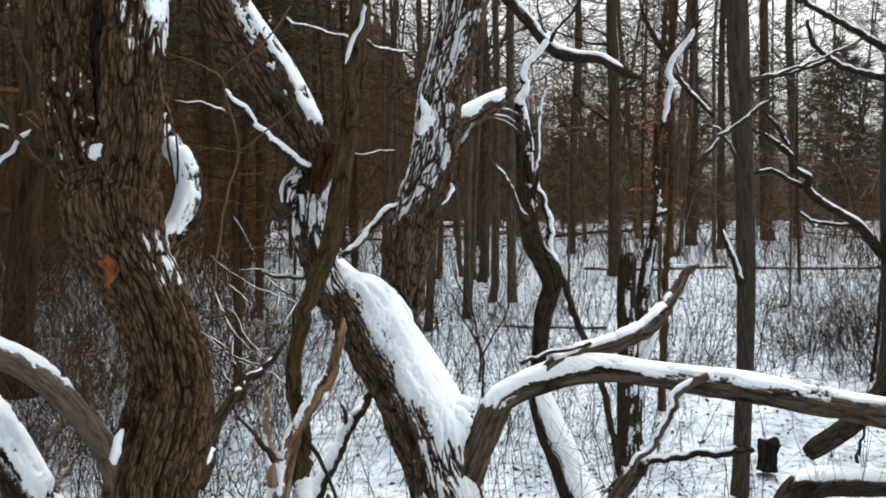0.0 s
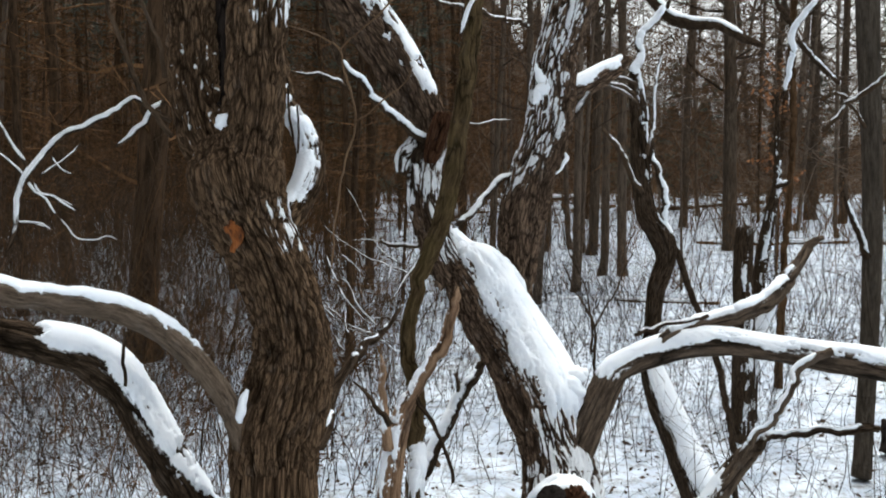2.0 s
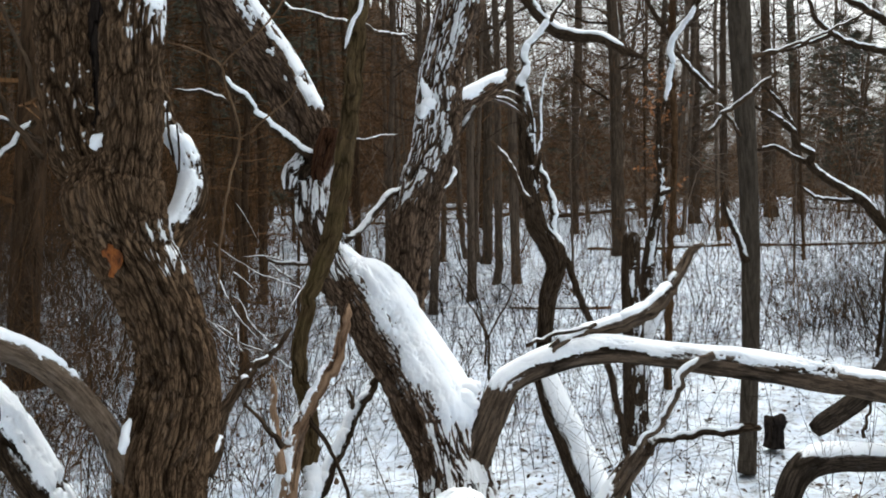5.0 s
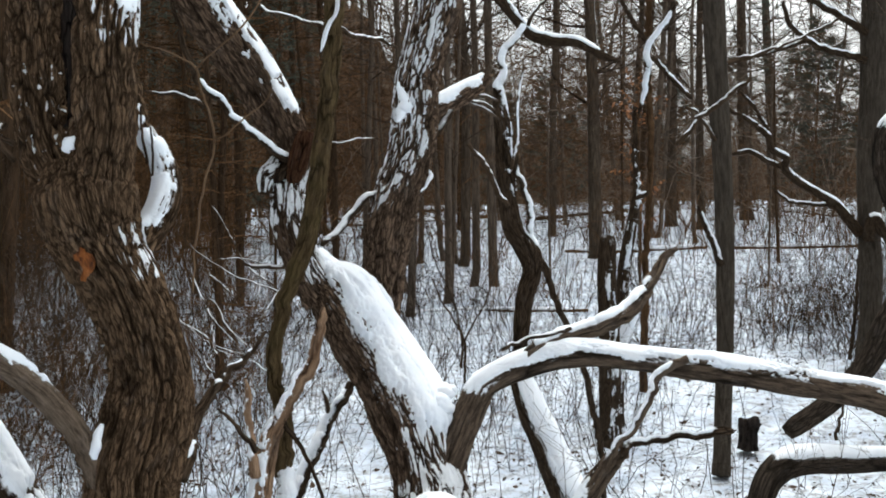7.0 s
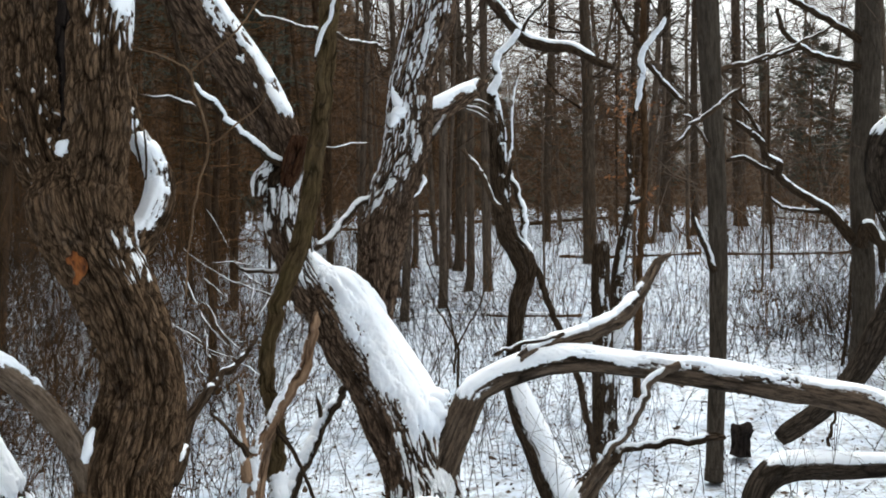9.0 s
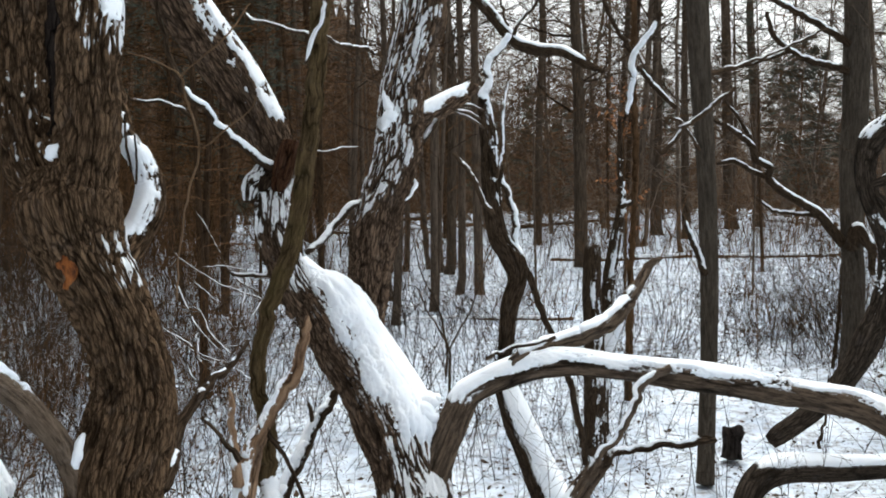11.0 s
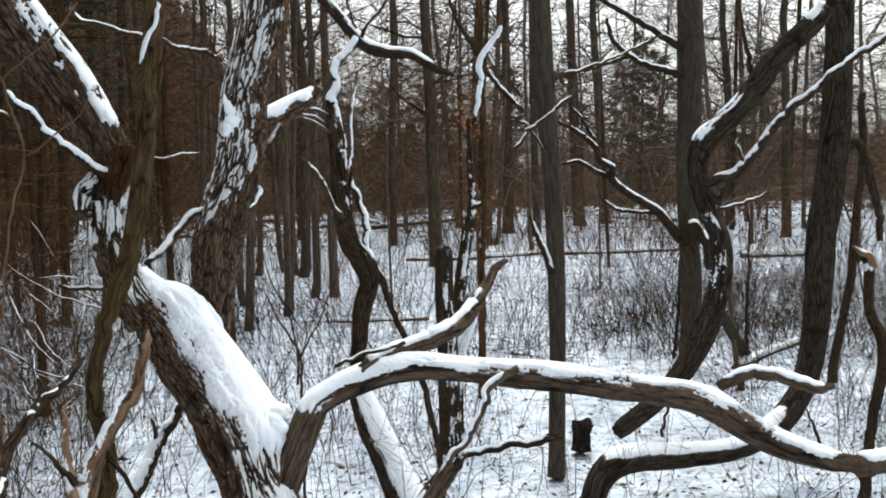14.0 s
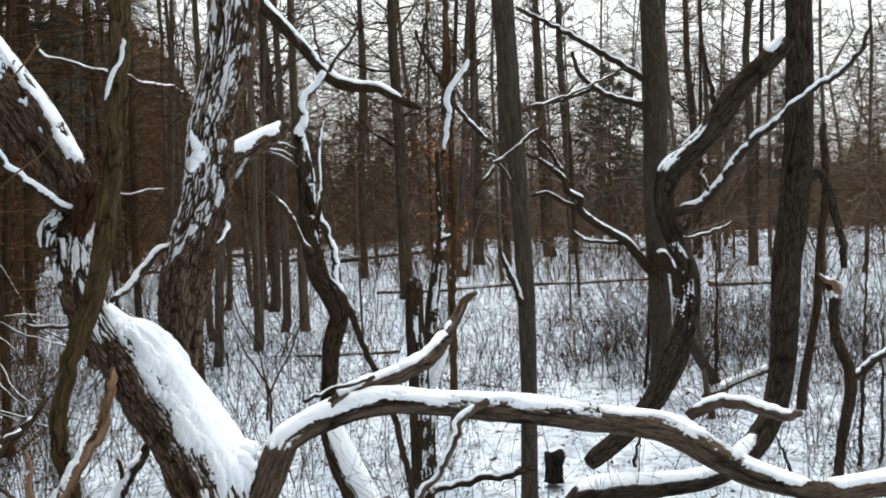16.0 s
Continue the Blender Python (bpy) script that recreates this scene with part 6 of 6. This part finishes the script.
def thicket(name, count, near, far_, az0, az1, tall, mat, label, r=0.006, each=4, sub=2, lean=0.28):
    az = np.radians(rng.uniform(az0, az1, count))
    d = np.sqrt(rng.uniform(near**2, far_**2, count))
    clump = vnoise(np.stack([d * np.sin(az), d * np.cos(az), 0 * d], -1) * 0.35, 77)
    keep = clump > rng.uniform(0.15, 0.75, count)
    az, d = az[keep], d[keep]
    n = len(d)
    x, y = d * np.sin(az), d * np.cos(az)
    base = np.stack([x, y, height(x, y) - 0.04], -1)
    way = np.stack([rng.normal(0, lean, n), rng.normal(0, lean, n), np.ones(n)], -1)
    rad = r * np.clip(d / 12, 0.7, 2.2) * rng.uniform(0.6, 1.2, n)
    P, R = sprays(rng, base, way, rng.uniform(*tall, n), rad, 5, 0.25)
    at, w2, r2 = off_from(rng, P, R, each, 0.15)
    B, BR = sprays(rng, at, w2, rng.uniform(0.15, 0.8, len(at)), r2, 3, 0.3, 0.05)
    out = [strands(P, R), strands(B, BR)]
    if sub:
        at, w3, r3 = off_from(rng, B, BR, sub, 0.2)
        C, CR = sprays(rng, at, w3, rng.uniform(0.1, 0.4, len(at)), np.maximum(r3, 0.0015), 2, 0.3)
        out.append(spikes(C, CR))
    ob = link_mesh(name, *joined(out), mat, smooth=False)
    return tagged(ob, label, "undergrowth", kind="stuff")


thicket("undergrowth", 1300, 4.8, 14, -38, 10, (0.2, 1.6), dark_twig, "thin bare dark-brown shrubs standing in the snow", 0.0052)
thicket("undergrowth", 1650, 4.8, 14, 10, 44, (0.2, 1.5), dark_twig, "thin bare dark-brown shrubs over the snowy clearing", 0.0052)
thicket("undergrowth", 480, 4.6, 11, -40, -9, (0.5, 2.0), twig_bark, "tangle of thin brown saplings over the snow", 0.0055)
thicket("undergrowth", 1250, 7.5, 19, -44, -18, (0.6, 2.6), grey_twig, "thick brown brush before the dark pines", 0.0055, 7, 3, 0.4)
thicket("undergrowth", 900, 12, 30, -42, 6, (0.5, 2.2), twig_bark, "tangled brown brush under the trees", 0.005)
thicket("undergrowth", 900, 11, 30, 4, 44, (0.4, 2.2), twig_bark, "thin brown brush scattered over the clearing", 0.005)
thicket("undergrowth", 800, 13, 36, -10, 46, (0.25, 0.9), grey_twig, "low brown brush over the far snow", 0.004)
thicket("undergrowth", 900, 7, 17, 20, 44, (0.15, 0.7), dark_twig, "low dark brush over the snow at the edge of the clearing", 0.005)
thicket("brushwood", 3000, 24, 75, -46, 50, (1.0, 5), far_haze, "dense brown brush between distant trunks", 0.006, 6, 2, 0.6)
thicket("brushwood", 2500, 13, 34, -46, -11, (1.0, 5.0), twig_bark, "dense reddish-brown saplings among dark pines", 0.006)


# round bushes of fine twigs
bushes = []
for k in range(3):
    m_ = 26
    turn = rng.uniform(0, 2 * np.pi, m_)
    way = np.stack([rng.normal(0, 0.55, m_), rng.normal(0, 0.55, m_), rng.uniform(0.1, 1.1, m_)], -1)
    base = np.stack([rng.normal(0, 0.45, m_), rng.normal(0, 0.45, m_), np.zeros(m_) - 0.05], -1)
    P, R = sprays(rng, base, way, rng.uniform(0.3, 1.5, m_), np.full(m_, 0.0042), 6, 0.7, -0.25)
    at, w2, r2 = off_from(rng, P, R, 8, 0.1)
    B, BR = sprays(rng, at, w2, rng.uniform(0.15, 0.6, len(at)), np.full(len(at), 0.0024), 3, 0.4)
    at, w3, r3 = off_from(rng, B, BR, 3, 0.2)
    C, CR = sprays(rng, at, w3, rng.uniform(0.08, 0.3, len(at)), np.full(len(at), 0.0016), 2, 0.3)
    root = thing("shrub", (0, 0, 0), "bare twiggy brown shrub standing in the snow", "shrub", "bare shrubs")
    link_mesh("stem", *strands(P, R), grey_twig if k else twig_bark, root, smooth=False)["kind"] = "stuff"
    link_mesh("crown", *joined([strands(B, BR), spikes(C, CR)]), grey_twig if k else twig_bark, root, smooth=False)["kind"] = "stuff"
    bushes.append(root)
stands = [(4.773, 12.216, 0.282), (5.973, 13.860, 0.366), (5.525, 15.444, 0.418), (6.719, 11.801, 0.302), (8.369, 14.000, 0.415), (8.433, 15.585, 0.468), (6.327, 9.539, 0.205), (-3.514, 6.147, 0.000), (-3.746, 7.263, 0.037), (-3.519, 8.341, 0.085), (-4.897, 8.047, 0.104), (-2.298, 12.317, 0.255), (-2.085, 9.861, 0.138), (-3.219, 14.145, 0.342), (2.853, 11.104, 0.206), (-3.578, 9.699, 0.151), (4.347, 10.414, 0.197)]
for k, (x, y, z) in enumerate(stands):
    src, s = bushes[k % 3], rng.uniform(0.75, 1.3)
    m = pose(x, y, z, 0, 0, rng.uniform(0, 360))
    if k < 3:
        src.matrix_basis = m
    else:
        copy_thing(src, m)


def dead_boughs(name, count, near, far_, az0, az1, z1, mat, label):
    """Level dead branches of a dense plantation, too many to count."""
    az = np.radians(rng.uniform(az0, az1, count))
    d = np.sqrt(rng.uniform(near**2, far_**2, count))
    x, y = d * np.sin(az), d * np.cos(az)
    base = np.stack([x, y, height(x, y) + rng.uniform(0.4, z1, count)], -1)
    turn = rng.uniform(0, 2 * np.pi, count)
    way = np.stack([np.cos(turn), np.sin(turn), rng.uniform(-0.25, 0.6, count)], -1)
    P, R = sprays(rng, base, way, rng.uniform(0.6, 2.0, count), rng.uniform(0.006, 0.014, count) * np.clip(d / 25, 0.6, 2), 3, 0.3)
    at, w2, r2 = off_from(rng, P, R, 5, 0.1)
    B, BR = sprays(rng, at, w2, rng.uniform(0.3, 1.2, len(at)), r2, 2, 0.3)
    ob = link_mesh(name, *joined([strands(P, R), spikes(B, BR)]), mat, smooth=False)
    return tagged(ob, label, "branches", kind="stuff")


dead_boughs("dead_branches", 13500, 14, 55, -50, -4, 15.0, twig_bark, "dense tangle of dead brown pine branches")
dead_boughs("dead_branches", 5200, 20, 75, -6, 12, 10.0, far_bark, "tangle of brown branches between distant trees")
dead_boughs("dead_branches", 6800, 22, 80, 8, 50, 12.0, far_haze, "brown tangle of thin branches in the distance")
dead_boughs("dead_branches", 3000, 14, 34, -46, -14, 2.6, twig_bark, "low tangle of dead brown branches among the pines")
dead_boughs("dead_branches", 7200, 30, 80, -8, 50, 5.0, far_bark, "low brown tangle of branches behind the clearing")
dead_boughs("dead_branches", 3200, 30, 75, 11, 50, 9.0, far_bark, "brown tangle of branches above the far edge of the clearing")
# boughs out of view, added with the trees behind as a light block
dead_boughs("dead_branches", 2500, 8, 32, 195, 305, 13.0, twig_bark, "unseen tangle of branches added behind to block sky light")
dead_boughs("dead_branches", 3800, 15, 45, 38, 54, 13.0, twig_bark, "dense brown tangle of branches beside the clearing")

# tufts of brush about the feet of the nearer trunks
feet = np.array([(q[1] * math.sin(radians(q[0])), q[1] * math.cos(radians(q[0]))) for q in spots if q[1] < 34])
feet = np.repeat(feet, 12, 0) + rng.normal(0, 0.16, (len(feet) * 12, 2))
base = np.stack([feet[:, 0], feet[:, 1], height(feet[:, 0], feet[:, 1]) - 0.05], -1)
P, R = sprays(rng, base, rng.normal(0, 0.5, base.shape) + (0, 0, 0.8), rng.uniform(0.1, 0.7, len(base)), np.full(len(base), 0.007), 4, 0.4)
at, way, w = off_from(rng, P, R, 4, 0.1)
C, CR = sprays(rng, at, way, rng.uniform(0.08, 0.35, len(at)), np.full(len(at), 0.005), 2, 0.3)
tagged(link_mesh("undergrowth", *joined([strands(P, R), spikes(C, CR)]), twig_bark, smooth=False), "tufts of dead brush about the feet of the trees", "undergrowth", kind="stuff")

# ---- fallen poles and litter ----


def pole(pts, r, mat=None):
    ob = thing("fallen_pole", pts[0][:3], "thin fallen trunk lying on the woodland floor with snow on it", "fallen log", "fallen poles")
    limb(ob, "pole", [(*p, r) for p in pts], mat or far_bark, fine=0.05, cap=cap(r * 0.9, 0.45, rough=0.4, grain=3))


pole([(3.505, 23.559, 0.666), (5.211, 23.602, 0.676), (7.112, 23.782, 0.694)], 0.06)
pole([(7.633, 23.620, 0.694), (9.085, 23.316, 0.700), (10.891, 23.252, 0.717)], 0.055)
pole([(-0.437, 13.945, 0.318), (0.574, 14.194, 0.329), (2.415, 14.000, 0.329)], 0.035)
pole([(-3.688, 38.665, 0.984), (-1.686, 40.207, 1.005), (3.071, 47.047, 1.091)], 0.14)
pole([(18.539, 50.000, 1.150), (18.176, 44.993, 1.106), (17.761, 39.078, 1.041)], 0.16)
pole([(10.927, 20.463, 0.648), (11.575, 20.337, 0.654), (12.398, 20.025, 0.658)], 0.1)
pole([(5.026, 9.535, 0.172), (5.764, 10.122, 0.214), (6.482, 10.586, 0.250)], 0.045)
pole([(-0.916, 44.251, 1.466), (0.188, 44.010, 1.553), (1.558, 44.221, 1.600)], 0.11)
pole([(4.566, 42.018, 1.101), (6.932, 42.524, 1.276), (9.405, 44.030, 1.401)], 0.09)

n = 15000
az, d = np.radians(rng.uniform(-40, 44, n)), rng.uniform(4.5, 22.0, n)
x, y = d * np.sin(az), d * np.cos(az)
ctr = np.stack([x, y, height(x, y) + 0.012 + (vnoise(np.stack([x, y, 0 * x], -1) * 0.9, 5) - 0.5) * 0.10 + (vnoise(np.stack([x, y, 0 * x], -1) * 3.1, 6) - 0.5) * 0.05], -1)
a = rng.normal(0, 1, (n, 3)) * (1, 1, 0.45)
a /= np.linalg.norm(a, axis=1, keepdims=True)
bb = np.cross(a, rng.normal(0, 1, (n, 3)) * (0.5, 0.5, 1))
bb /= np.linalg.norm(bb, axis=1, keepdims=True)
size = (rng.uniform(0.008, 0.028, n) * np.where(rng.random(n) < 0.05, 1.7, 1.0))[:, None]
quad = np.stack([ctr - a * size, ctr + bb * size * 0.5, ctr + a * size, ctr - bb * size * 0.5 + (0, 0, 0.006)], 1)
litter = link_mesh("leaf_litter", quad.reshape(-1, 3), np.arange(4 * n).reshape(-1, 4), leaf_brown, smooth=False)
tagged(litter, "dead brown leaves scattered over the snow", "leaves", kind="stuff")

# ---- distance: a dim wooded rise closes the view ----
aa = np.radians(np.linspace(-180, 180, 1441))
top = 11.0 + 24.0 * np.clip((-np.degrees(aa) + 5) / 10, 0, 1) + 5 * (vnoise(np.stack([aa * 14, 0 * aa, 0 * aa], -1), 3) - 0.5) + 5 * (vnoise(np.stack([aa * 60, 0 * aa, 0 * aa], -1), 4) - 0.5) + 6 * (vnoise(np.stack([aa * 190, 0 * aa, 0 * aa], -1), 8) - 0.5)
R_ = 150.0
low = np.stack([R_ * np.sin(aa), R_ * np.cos(aa), 0 * aa - 1], -1)
mid_ = np.stack([(R_ + 3) * np.sin(aa), (R_ + 3) * np.cos(aa), top], -1)
hi = np.stack([(R_ + 25) * np.sin(aa), (R_ + 25) * np.cos(aa), top - 1.0], -1)
k = np.arange(1440)
faces = np.vstack([np.stack([k, k + 1, k + 1442, k + 1441], -1), np.stack([k + 1441, k + 1442, k + 2883, k + 2882], -1)])
rise = link_mesh("backdrop", np.vstack([low, mid_, hi]), faces, hazy)
tagged(rise, "dim brown wooded rise in the far distance", "woods", kind="structure")
